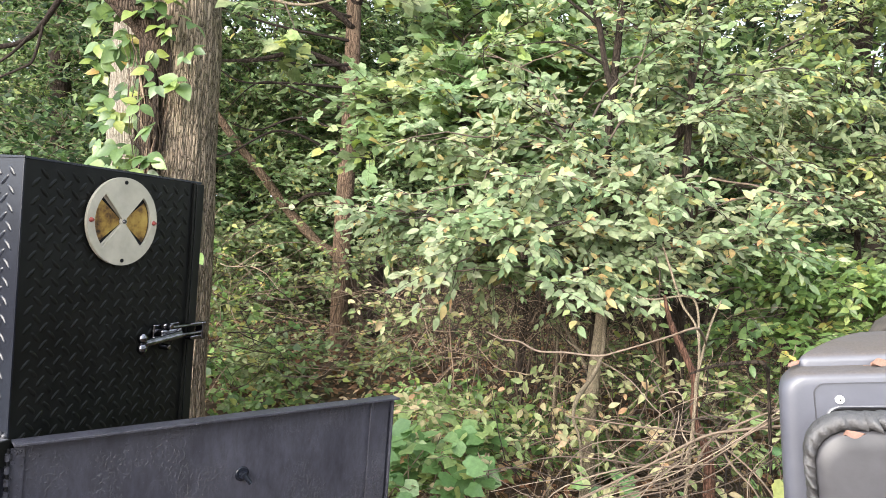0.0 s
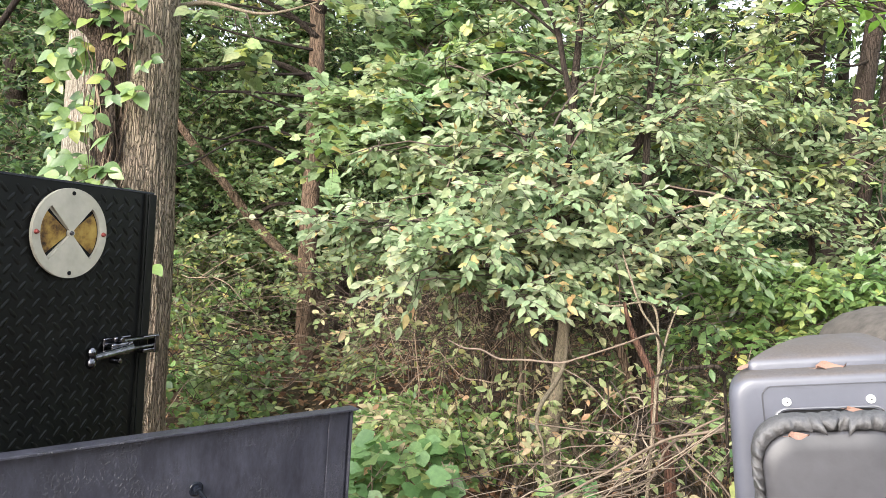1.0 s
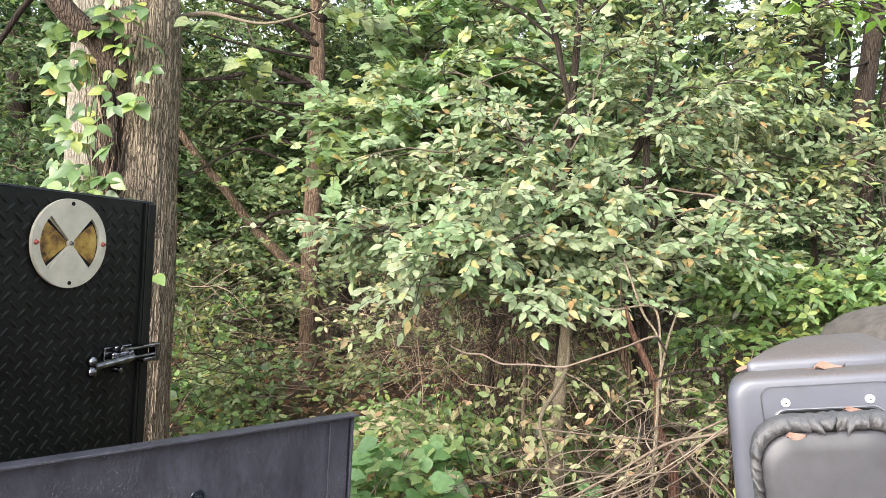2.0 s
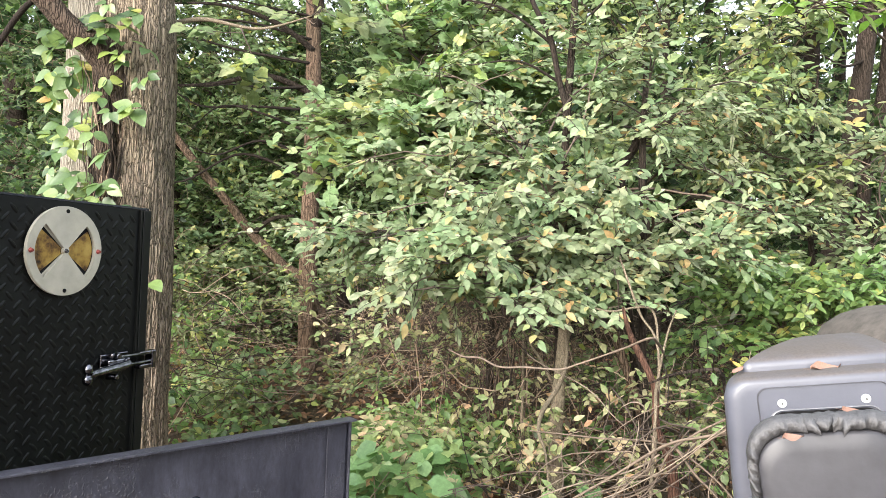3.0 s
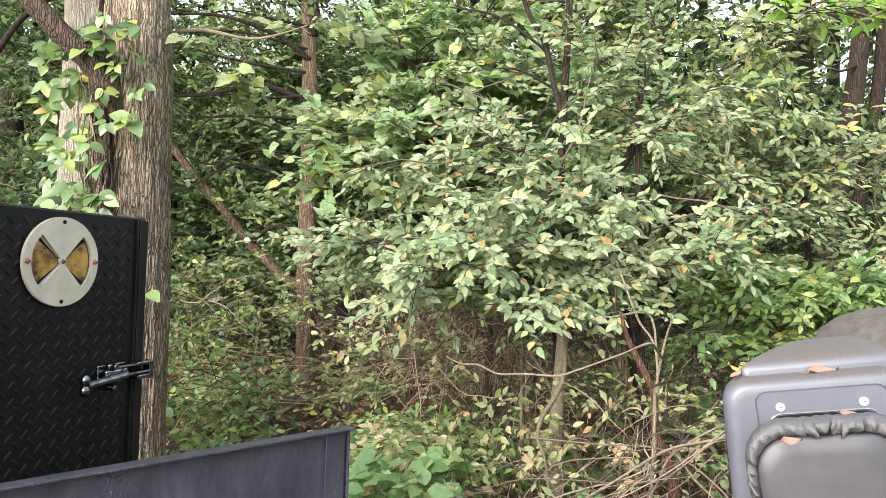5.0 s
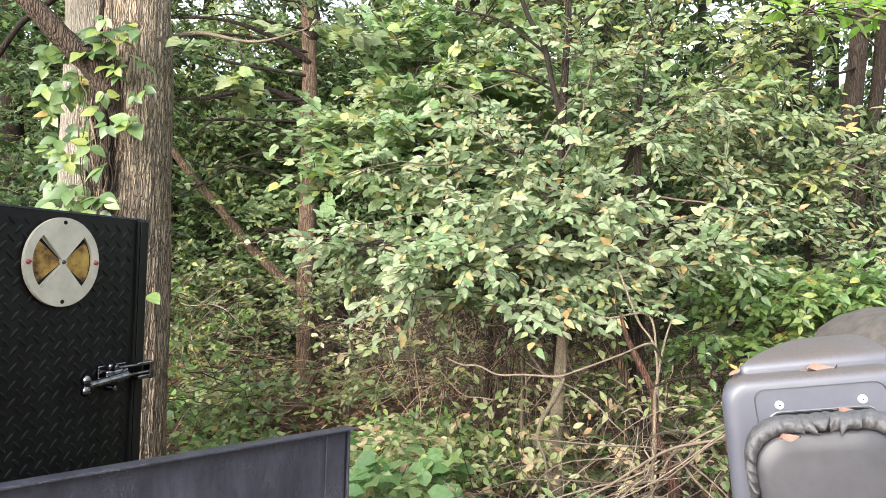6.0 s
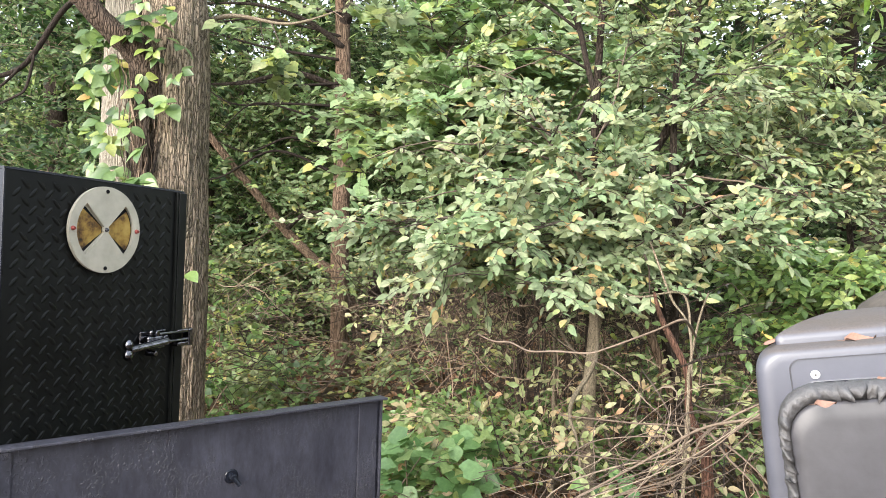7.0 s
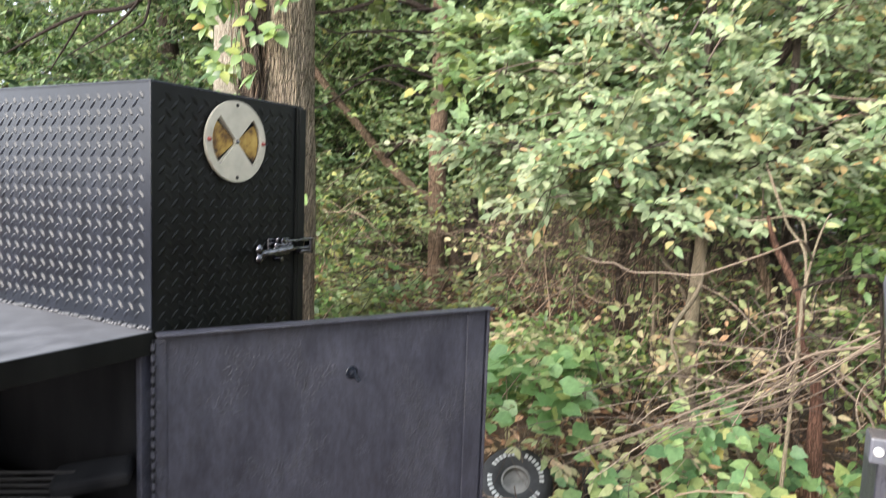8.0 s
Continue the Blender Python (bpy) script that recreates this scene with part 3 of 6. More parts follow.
def build_smoker():
    s = thing("barbecue_smoker", (0, 0, 0), "black steel barbecue smoker with diamond plate cabinet and open door", "smoker")
    # upper cabinet
    body = part("cabinet_body", box((0.004, 0.004, ZS + 0.003), (BW - 0.03, BD, ZT - 0.003)), TREAD_BLACK, s, "black diamond plate cabinet")
    v, f = tread_face(BW - 0.037, ZT - ZS + 0.16)
    put("cabinet_door", mesh_of("cabinet_door", v, f, DOOR_BLACK, True), s, "black diamond plate door with raised bars", pose(0, -0.004, ZS - 0.16))
    v, f = tread_face(BD, ZT - ZS)
    put("side_plate", mesh_of("side_plate", v, f, TREAD_BLACK, True), s, "glossy diamond plate side panel", pose(-0.001, BD, ZS, 0, 0, -90))
    part("top_plate", box((-0.003, -0.006, ZT - 0.003), (BW - 0.002, BD + 0.003, ZT + 0.003), 0.001), TREAD_BLACK, s)
    part("door_frame", joined(box((BW - 0.037, -0.012, ZS - 0.16), (BW - 0.031, 0.01, ZT - 0.004), 0.001), box((BW - 0.028, -0.014, ZS - 0.16), (BW, 0.05, ZT - 0.004), 0.002)), DOOR_BLACK, s, "black angle steel door frame")
    part("corner_edge", box((-0.0025, -0.006, ZS), (0.0015, 0.0, ZT), 0.0008), TREAD_BLACK, s)
    # round damper
    R = 0.109
    vent = part("damper", joined(rod((0, 0, 0), (0, -0.003, 0), R * 0.98, sides=48), sector(R * 0.8, R, 0, 2 * math.pi, -0.011, -0.003, 64),
                                 sector(0.006, R * 0.8, radians(47), radians(133), -0.011, -0.004, 16), sector(0.006, R * 0.8, radians(227), radians(313), -0.011, -0.004, 16),
                                 sector(0.0, 0.009, 0, 2 * math.pi, -0.0115, -0.004, 20)),
                VENT_PAINT, s, "round cream damper plate with two open sectors", m=pose(0.263, -0.007, 1.736))
    m, nt, b = material("scorched_brass")
    n = noise_tex(nt, coords(nt), 22, 5)
    nt.links.new(ramp(nt, n, [(0.34, (0.02, 0.012, 0.007)), (0.42, (0.14, 0.07, 0.018)), (0.52, (0.33, 0.2, 0.045)), (0.7, (0.46, 0.31, 0.08))]), b.inputs["Base Color"])
    b.inputs["Roughness"].default_value, b.inputs["Metallic"].default_value = 0.35, 0.4
    # A black sheet behind each shutter paints the shadow gap at its edges.
    for a in (0, 180):
        part("dark_sheet", sector(0.006, R * 0.81, radians(a - 43), radians(a + 43), -0.0036, -0.0031), INNER_BLACK, vent, "black sheet for the shadow gap round the shutter")
        part("shutter", sector(0.011, R * 0.77, radians(a - 37), radians(a + 37), -0.0046, -0.0037), m, vent, "heat-stained yellow shutter")
    for x, z in ((-0.098, 0.0), (0.098, 0.0)):
        part("bolt", rod((x, -0.011, z), (x, -0.018, z), 0.0062, 0.0035, 12), RUST_RED, vent, "red bolt head")
    # Raised black discs paint the darkness of the screw holes.
    for x, z in ((0, 0.097), (0, -0.097)):
        part("screw_hole", rod((x, -0.011, z), (x, -0.0126, z), 0.005, sides=12), INNER_BLACK, vent, "black disc for the dark of an empty screw hole")
    part("pivot", rod((0, -0.011, 0), (0, -0.016, 0), 0.006, 0.004, 12), CHROME, vent)
    # toggle latch
    zl, xl = 1.44, 0.44
    latch = part("latch", joined(box((xl - 0.05, -0.016, zl - 0.026), (xl + 0.045, -0.006, zl + 0.026), 0.003), box((xl - 0.045, -0.04, zl - 0.002), (xl + 0.03, -0.014, zl + 0.014), 0.005),
                                 box((xl - 0.03, -0.034, zl + 0.012), (xl - 0.004, -0.014, zl + 0.03), 0.006)), CHROME, s, "black chrome toggle latch")
    part("catch", joined(box((xl + 0.06, -0.046, zl - 0.024), (xl + 0.118, -0.021, zl - 0.012), 0.003), box((xl + 0.06, -0.046, zl + 0.016), (xl + 0.118, -0.021, zl + 0.024), 0.003),
                         box((xl + 0.102, -0.048, zl - 0.026), (xl + 0.118, -0.021, zl + 0.024), 0.003)), CHROME, latch)
    for dz in (-0.006, 0.019):
        part("rod", rod((xl - 0.01, -0.04, zl + dz), (xl + 0.105, -0.04, zl + dz * 0.9), 0.0045, sides=12), CHROME, latch)
    part("lever", rod((xl - 0.115, -0.047, zl - 0.012), (xl + 0.02, -0.044, zl - 0.003), 0.0095, 0.0115, 14, 0.003), CHROME, latch)
    for dz in (-0.025, 0.001):
        bm = bmesh.new()
        bmesh.ops.create_uvsphere(bm, u_segments=16, v_segments=10, radius=0.0145, matrix=Matrix.Translation((xl - 0.122, -0.047, zl + dz)) @ Matrix.Diagonal((0.85, 0.9, 1.05, 1)))
        part("knob", bm, CHROME, latch, "", True)
    for dx, dz, rr in ((-0.017, 0.021, 0.0095), (0.012, 0.006, 0.008), (-0.022, -0.034, 0.009)):
        part("bolt", rod((xl + dx, -0.014, zl + dz), (xl + dx, -0.046, zl + dz), rr, rr * 0.8, 14, 0.002), CHROME, latch)
    # shelf and lower cabinet, which opens at its near end
    shelf = part("shelf", box((-1.5, -0.008, ZS - 0.012), (0.0, BD, ZS - 0.001), 0.002), SHELF_GREY, s, "flat dusty steel shelf")
    part("shelf_edge", box((-1.5, -0.014, ZS - 0.058), (0.0, -0.009, ZS - 0.002), 0.001), DOOR_BLACK, shelf, "black turned-down front edge")
    bead = [(0.0, y, ZS + 0.002) for y in np.arange(0, BD, 0.012)]
    bm = bmesh.new()
    rng = random.Random(5)
    for p in bead:
        bmesh.ops.create_icosphere(bm, subdivisions=1, radius=0.0065, matrix=Matrix.Translation(Vector(p) + Vector((-0.004, rng.uniform(-.003, .003), rng.uniform(-.002, .003)))))
    part("weld_bead", bm, WELD, s, "rough painted weld bead", True)
    part("back_wall", box((-1.5, BD - 0.02, 0.0), (BW, BD, ZS - 0.072)), INNER_BLACK, s)
    part("end_wall", box((-1.5, 0.0, 0.0), (-1.46, BD - 0.022, ZS - 0.072)), INNER_BLACK, s)
    part("front_wall", box((0.012, 0.0, 0.0), (BW, 0.02, ZS - 0.002)), PANEL_BLACK, s)
    part("inner_wall", box((0.012, 0.022, 0.0), (0.03, BD - 0.022, ZS - 0.074)), INNER_BLACK, s)
    part("floor_plate", box((-1.458, 0.002, 0.62), (0.01, BD - 0.022, 0.66)), INNER_BLACK, s)
    # door on a piano hinge
    ang = -29.5
    W = 1.0
    dm = pose(-0.004, -0.014, ZS, 0, 0, ang)
    door = part("open_door", box((0.012, 0.0, -0.95), (W, 0.012, -0.012), 0.001), PANEL_BLACK, s, "weathered black steel door standing open", m=dm)
    part("top_lip", box((0.006, -0.03, -0.011), (W + 0.014, 0.014, -0.005), 0.001), PANEL_BLACK, door, "turned-out top lip")
    part("edge_flange", box((W - 0.075, -0.008, -0.95), (W - 0.01, -0.002, -0.013), 0.001), PANEL_BLACK, door, "welded edge strip")
    part("end_flange", box((W + 0.001, -0.012, -0.95), (W + 0.007, 0.012, -0.012), 0.001), PANEL_BLACK, door)
    for i in range(34):
        part("hinge_knuckle", rod((0.0, -0.004, -0.03 - i * 0.027), (0.0, -0.004, -0.046 - i * 0.027), 0.006, sides=10), PANEL_BLACK, door)
    part("hinge_pin", rod((0, -0.004, -0.02), (0, -0.004, -0.95), 0.0035, sides=8), INNER_BLACK, door)
    part("hinge_leaf", box((0.004, -0.0035, -0.95), (0.03, -0.0005, -0.02)), PANEL_BLACK, door)
    part("stud", joined(rod((0.53, 0.0, -0.165), (0.53, -0.004, -0.165), 0.02, 0.018, 16, 0.002), rod((0.53, 0.0, -0.165), (0.53, -0.02, -0.165), 0.012, 0.010, 12, 0.003), rod((0.53, -0.017, -0.165), (0.545, -0.024, -0.186), 0.006, sides=10)), TREAD_BLACK, door, "bent steel stud")
    # loose grate and an unidentified dark slab inside
    along, step = Vector((0.55, -0.83, 0.0)), Vector((-0.006, -0.006, -0.012))
    for k in range(9):
        c = Vector((-0.17, 0.21, 0.912)) + step * k
        part("grate_bar", rod(c - along * 0.2, c + along * 0.1, 0.0042, sides=8), RUSTY, s, "sooty thin grate bar" if k == 0 else "")
    for e in (-0.18, 0.085):
        a = Vector((-0.17, 0.21, 0.905)) + along * e
        part("grate_rail", rod(a, a + step * 8, 0.006, sides=8), RUSTY, s)
    part("grate_slab", box((-0.09, -0.045, -0.02), (0.09, 0.045, 0.02), 0.012, pose(-0.085, 0.1, 0.9, 14, -8, -50)), INNER_BLACK, s, "dark slab on the grate")
    part("ash_pan", box((-0.75, 0.05, 0.66), (-0.05, 0.7, 0.8), 0.01), INNER_BLACK, s, "sooty pan under the grate")
    # Added strip in lighter paint, in place of light on the inner wall.
    part("lit_wall_strip", box((-0.026, 0.001, 0.0), (0.011, 0.02, ZS - 0.06), 0.002), PANEL_BLACK, s)
    return s


build_smoker()


# ---- seat ----
def rounded(w, h, r, steps=6):
    """Outline of a rounded rectangle, from the lower right corner round."""
    out = []
    for cx, cz, a0 in ((w / 2 - r, r, -90), (w / 2 - r, h - r, 0), (-w / 2 + r, h - r, 90), (-w / 2 + r, r, 180)):
        for i in range(steps + 1):
            a = radians(a0 + 90 * i / steps)
            out.append((cx + r * math.cos(a), cz + r * math.sin(a)))
    return out


def even(outline, n):
    """The same closed outline with n evenly spaced points."""
    p = np.array(outline + outline[:1])
    d = np.concatenate([[0], np.cumsum(np.linalg.norm(np.diff(p, axis=0), axis=1))])
    t = np.linspace(0, d[-1], n, endpoint=False)
    return [(float(a), float(b)) for a, b in zip(np.interp(t, d, p[:, 0]), np.interp(t, d, p[:, 1]))]


def loft(rings, cap=True):
    """Skin over rings of the same count; each ring is a list of points."""
    bm = bmesh.new()
    vs = [[bm.verts.new(p) for p in ring] for ring in rings]
    n = len(vs[0])
    for a, b in zip(vs, vs[1:]):
        for i in range(n):
            bm.faces.new((a[i], a[(i + 1) % n], b[(i + 1) % n], b[i]))
    if cap:
        bm.faces.new(vs[0][::-1])
        bm.faces.new(vs[-1])
    bmesh.ops.recalc_face_normals(bm, faces=bm.faces[:])
    return bm


def build_housing():
    # local: x across the face, y into the back, z up from the line of the rivets; it leans to one side
    c = site(0.851, 1.5, 0)
    s = thing("equipment_housing", (c.x, c.y, 0), "grey moulded plastic equipment housing with black gathered cover", "equipment housing", rz=math.degrees(AX) - 90 - 15)
    lean = pose(0, 0, 1.472, 0, -9.0, 0) @ Matrix.Scale(0.93, 4)

    def ring(y, half, z0, z1, r, crown_up=0.012):
        return [(x * (1.05 if z < 0.2 else 1.0), y, z0 + z + (crown_up * (1 - (x / half) ** 2) if z > (z1 - z0) * 0.6 else 0)) for x, z in rounded(2 * half, z1 - z0, r, 8)]

    B, T = -0.335, 0.058
    part("shell", loft([ring(0.0, 0.18, B + .02, T - .03, 0.03), ring(0.0, 0.195, B, T - 0.014, 0.04), ring(0.004, 0.206, B, T - .004, 0.045), ring(0.014, 0.214, B, T, 0.05), ring(0.03, 0.217, B, T + .002, 0.05), ring(0.1, 0.205, B, T + 0.004, 0.05), ring(0.17, 0.18, B, T + 0.002, 0.05)]),
         SHELL, s, "grey moulded plastic shell", True, lean)

    def dome(y, half, h, r):
        return [(x * 1.17 + 0.02 + 0.36 * (y - 0.086), y, 0.03 + z + 0.018 * (1 - (x / half) ** 2) * (z > h * 0.45)) for x, z in rounded(2 * half, h, r, 8)]

    part("dome", loft([dome(y, half, h, min(r, h * 0.48)) for y, half, h, r in ((0.086, 0.137, 0.044, 0.01), (0.089, 0.149, 0.054, 0.012), (0.097, 0.154, 0.06, 0.016), (0.108, 0.154, 0.063, 0.02), (0.14, 0.151, 0.067, 0.026), (0.18, 0.144, 0.071, 0.03),
                                                                              (0.22, 0.134, 0.074, 0.033), (0.26, 0.121, 0.076, 0.034), (0.3, 0.105, 0.077, 0.034), (0.34, 0.086, 0.075, 0.033), (0.37, 0.066, 0.07, 0.03), (0.39, 0.044, 0.06, 0.026))]),
         SHELL, s, "raised dusty top of the shell", True, lean)
    pts = rounded(0.292, 0.36, 0.026)
    part("panel_seam", loft([[(x, 0.001, -0.32 + z) for x, z in pts], [(x * 0.995, -0.0035, -0.319 + z * 0.995) for x, z in pts], [(x * 0.985, -0.004, -0.318 + z * 0.99) for x, z in pts], [(x * 0.975, 0.001, -0.316 + z * 0.983) for x, z in pts]], False), SEAM, s, "dark seam round the front panel", True, lean)
    pts = rounded(0.25, 0.3, 0.03)
    part("opening_rim", loft([[(x, 0.001, -0.315 + z) for x, z in pts], [(x * 0.985, -0.007, -0.313 + z * 0.99) for x, z in pts], [(x * 0.96, -0.007, -0.31 + z * 0.98) for x, z in pts], [(x * 0.95, 0.001, -0.308 + z * 0.975) for x, z in pts]], False), RIM, s, "thin polished rim of the opening", True, lean)
    # Black plate on the solid shell paints the shade of an opening.
    pts = rounded(0.236, 0.29, 0.03)
    part("dark_sheet", loft([[(x, -0.0015, -0.31 + z) for x, z in pts], [(x * 0.9, -0.003, -0.3 + z * 0.92) for x, z in pts]]), INNER_BLACK, s, "black plate for the shaded opening behind the cover", False, lean)
    for x in (-0.0908, 0.0908):
        part("rivet", joined(rod((x, 0.0, 0), (x, -0.004, 0), 0.0106, 0.0094, 20), rod((x, -0.004, 0), (x, -0.0055, 0), 0.008, 0.0056, 20)), RIVET, s, "white rivet", m=lean)
        part("rivet_pin", rod((x, -0.005, 0), (x, -0.0062, 0), 0.0022, 0.0022, 10), INNER_BLACK, s, m=lean)
    # gathered cover: a padded band round a flat front
    rng = random.Random(2)
    cush = even(rounded(0.335, 0.5, 0.085, 26), 190)
    n = len(cush)
    wrinkle = [(math.sin(i * 1.9 + math.sin(i * 0.37)) * rng.uniform(0.3, 1.0) + 0.4 * math.sin(i * 0.6 + 1)) * (0.4 + 1.0 * (math.sin(i * 0.17) > 0.0)) for i in range(n)]
    zc = -0.259

    def cover_ring(y, grow, zoff, amp):
        return [(x * grow + 0.24 * y + amp * wrinkle[i] * 0.5 * (1 if x > 0 else -1), y + amp * wrinkle[(i + 3) % n], zc + (z - 0.25) * grow + zoff + amp * wrinkle[i] * 0.6) for i, (x, z) in enumerate(cush)]

    rows = [(-0.002, 0.7, -0.015, 0.001), (-0.02, 0.74, -0.005, 0.008), (-0.06, 0.84, 0.006, 0.01), (-0.1, 0.93, 0.014, 0.007), (-0.14, 0.985, 0.018, 0.003), (-0.165, 1.0, 0.02, 0.002),
            (-0.185, 0.995, 0.02, 0.002), (-0.2, 0.97, 0.02, 0.008), (-0.206, 0.935, 0.02, 0.013), (-0.205, 0.9, 0.02, 0.015), (-0.198, 0.872, 0.02, 0.006), (-0.19, 0.855, 0.02, 0.001)]
    cover = part("cover", loft([cover_ring(*row) for row in rows], False), VINYL, s, "black vinyl cover with a gathered elastic edge", True, lean)
    front = [(-0.192, 0.862), (-0.2, 0.852), (-0.205, 0.83), (-0.208, 0.7), (-0.211, 0.3)]
    part("front_pad", loft([cover_ring(y, g, 0.02, 0) for y, g in front]), PAD, cover, "flat grey vinyl front of the cover", True)
    part("bracket", box((-0.205, -0.03, 1.06), (0.205, 0.05, 1.12), 0.006), SHELL, s, "grey steel bracket under the shell")
    for x in (-0.188, 0.188):
        part("bolt", rod((x, -0.029, 1.09), (x, -0.04, 1.09), 0.011, 0.009, 16, 0.002), RIVET, s, "bright bolt head")
    part("pedestal", joined(box((-0.185, -0.01, 0.0), (0.185, 0.2, 1.062), 0.01), box((-0.26, -0.06, -0.02), (0.26, 0.28, 0.03), 0.006)), PANEL_BLACK, s, "black steel pedestal")
    return s


build_housing()


def build_rear_hump():
    c = site(1.62, 2.2, 0)
    s = thing("covered_machine", (c.x, c.y, 0), "rounded machine top under a dusty brown-grey cover", "machine", rz=math.degrees(AX) - 90)
    rng = random.Random(8)
    rings = []
    for z, w, d in ((0.0, 0.34, 0.3), (1.3, 0.34, 0.3), (1.5, 0.335, 0.29), (1.57, 0.31, 0.27), (1.62, 0.26, 0.22), (1.65, 0.19, 0.16), (1.665, 0.1, 0.09)):
        rings.append([(w * math.copysign(abs(math.cos(a)) ** 0.6, math.cos(a)) + rng.uniform(-.004, .004), d * math.copysign(abs(math.sin(a)) ** 0.6, math.sin(a)), z + rng.uniform(-.004, .004)) for a in [2 * math.pi * i / 40 for i in range(40)]])
    part("cover", loft(rings), DUSTY, s, "dusty brown-grey cover", True)


build_rear_hump()


def fallen_leaf(p, size, ax, tilt, seed, colour):
    """A dry leaf with curled edges and a bent tip, on a short stalk."""
    r = random.Random(seed)
    bm = bmesh.new()
    n = 9
    rows = []
    for i in range(n):
        u = i / (n - 1)
        w = 0.24 * math.sin(math.pi * min(1, 0.04 + u * 0.96)) ** 0.8 + 0.004
        z0 = 0.1 * math.sin(u * 3.6 + seed) ** 2 * u
        rows.append([bm.verts.new((w * k * (1 - 0.12 * abs(k)) + r.uniform(-.015, .015), u, z0 + 0.16 * abs(k) ** 1.6 * (0.5 + 0.5 * math.sin(u * 5 + seed + k)) + r.uniform(0, .015))) for k in (-1, -.5, 0, .5, 1)])
    for a, b in zip(rows, rows[1:]):
        for k in range(4):
            bm.faces.new((a[k], a[k + 1], b[k + 1], b[k]))
    stalk = [bm.verts.new(q) for q in ((-.012, 0, 0.01), (.012, 0, 0.01), (.01, -.25, 0.03), (-.01, -.25, 0.03))]
    bm.faces.new(stalk)
    ob = part("fallen_leaf", bm, colour, None, "", True)
    ob.matrix_basis = Matrix.Translation(p) @ pose(0, 0, 0, tilt, 24, ax) @ Matrix.Scale(size, 4)
    return tagged(ob, "dry curled brown leaf lying on the grey housing", "leaf", group="fallen leaves")


TAN = plain("dry_tan_leaf", (0.23, 0.13, 0.095), 0.75, 0, 60, 0.4)
fallen_leaf(site(0.85, 1.555, 1.533), 0.068, -160, 4, 1, TAN)
fallen_leaf(site(0.655, 1.29, 1.437), 0.045, -150, 0, 2, TAN)
fallen_leaf(site(0.865, 1.455, 1.463), 0.05, -170, -8, 3, TAN)
fallen_leaf(site(0.69, 1.6, 1.512), 0.036, -130, 10, 4, TAN)
fallen_leaf(site(0.712, 1.615, 1.522), 0.045, -60, 12, 5, plain("dry_yellow_leaf", (0.42, 0.29, 0.06), 0.7, 0, 60, 0.35))


def build_tyre():
    c = site(-0.22, 3.2, 0.17)
    t = thing("old_tyre", c, "old small black tyre with white lettering half hidden by leaves", "tyre")
    t.matrix_basis = Matrix.Translation(c) @ pose(0, 0, math.degrees(0), 0, 0, math.degrees(AX) - 90) @ pose(0, 0, 0, 42, 0, 0)
    prof = [(0.072, -0.05), (0.082, -0.058), (0.11, -0.066), (0.15, -0.066), (0.172, -0.055), (0.182, -0.03), (0.185, 0.0), (0.182, 0.03), (0.172, 0.055), (0.15, 0.066), (0.11, 0.066), (0.082, 0.058), (0.072, 0.05)]
    bm = bmesh.new()
    vs = [[bm.verts.new((r * math.cos(a), r * math.sin(a), z)) for r, z in prof] for a in [2 * math.pi * i / 56 for i in range(56)]]
    for i in range(56):
        a, b = vs[i], vs[(i + 1) % 56]
        for k in range(len(prof) - 1):
            bm.faces.new((a[k], b[k], b[k + 1], a[k + 1]))
    bmesh.ops.recalc_face_normals(bm, faces=bm.faces[:])
    tyre = part("tyre", bm, RUBBER, t, "", True)
    for i in range(36):
        if i % 18 in (8, 9, 16, 17):
            continue
        a = 2 * math.pi * i / 36
        part("mark", box((-0.0075, -0.011, 0.0), (0.0075, 0.011, 0.003), 0.001), TYRE_MARK, tyre, "white raised mark", m=Matrix.Translation((0.128 * math.cos(a), 0.128 * math.sin(a), 0.0655)) @ pose(0, 0, 0, 0, 0, math.degrees(a) + 90))
    rim = joined(sector(0.062, 0.0735, 0, 2 * math.pi, -0.05, 0.05, 40), sector(0.0, 0.063, 0, 2 * math.pi, -0.012, 0.0, 40))
    rim.transform(Matrix.Rotation(radians(-90), 4, "X"))
    part("rim", rim, plain("dull_rim_steel", (0.2, 0.19, 0.175), 0.55, 0.3, 20, 0.4), t, "dull grey wheel rim")


build_tyre()



def build_tray():
    c = site(0.24, 3.36, 0)
    t = thing("plastic_tray", (c.x, c.y, 0.02), "small black plastic tray with a pale worn rim", "tray", rz=math.degrees(AX) - 90 + 6)
    part("body", loft([[(x * k, y * k, z) for x, y in rounded(0.22, 0.2, 0.02)] for z, k in ((0.0, 0.9), (0.12, 1.0), (0.124, 1.0), (0.124, 0.95), (0.02, 0.86))]), RUBBER, t, "black plastic body", True)
    part("rim", loft([[(x * k, y * k - 0.001, z) for x, y in rounded(0.22, 0.2, 0.02)] for z, k in ((0.118, 1.01), (0.128, 1.03), (0.132, 1.0), (0.128, 0.97))], False), RIM, t, "pale worn rim", True)


build_tray()

# ---- wood: trees ----
def limb(parent, name, keys, mat, seed, sides=10, steps=5, **kw):
    return put(name, trunk_mesh(name, keys, mat, sides, steps, seed=seed, **kw), parent)


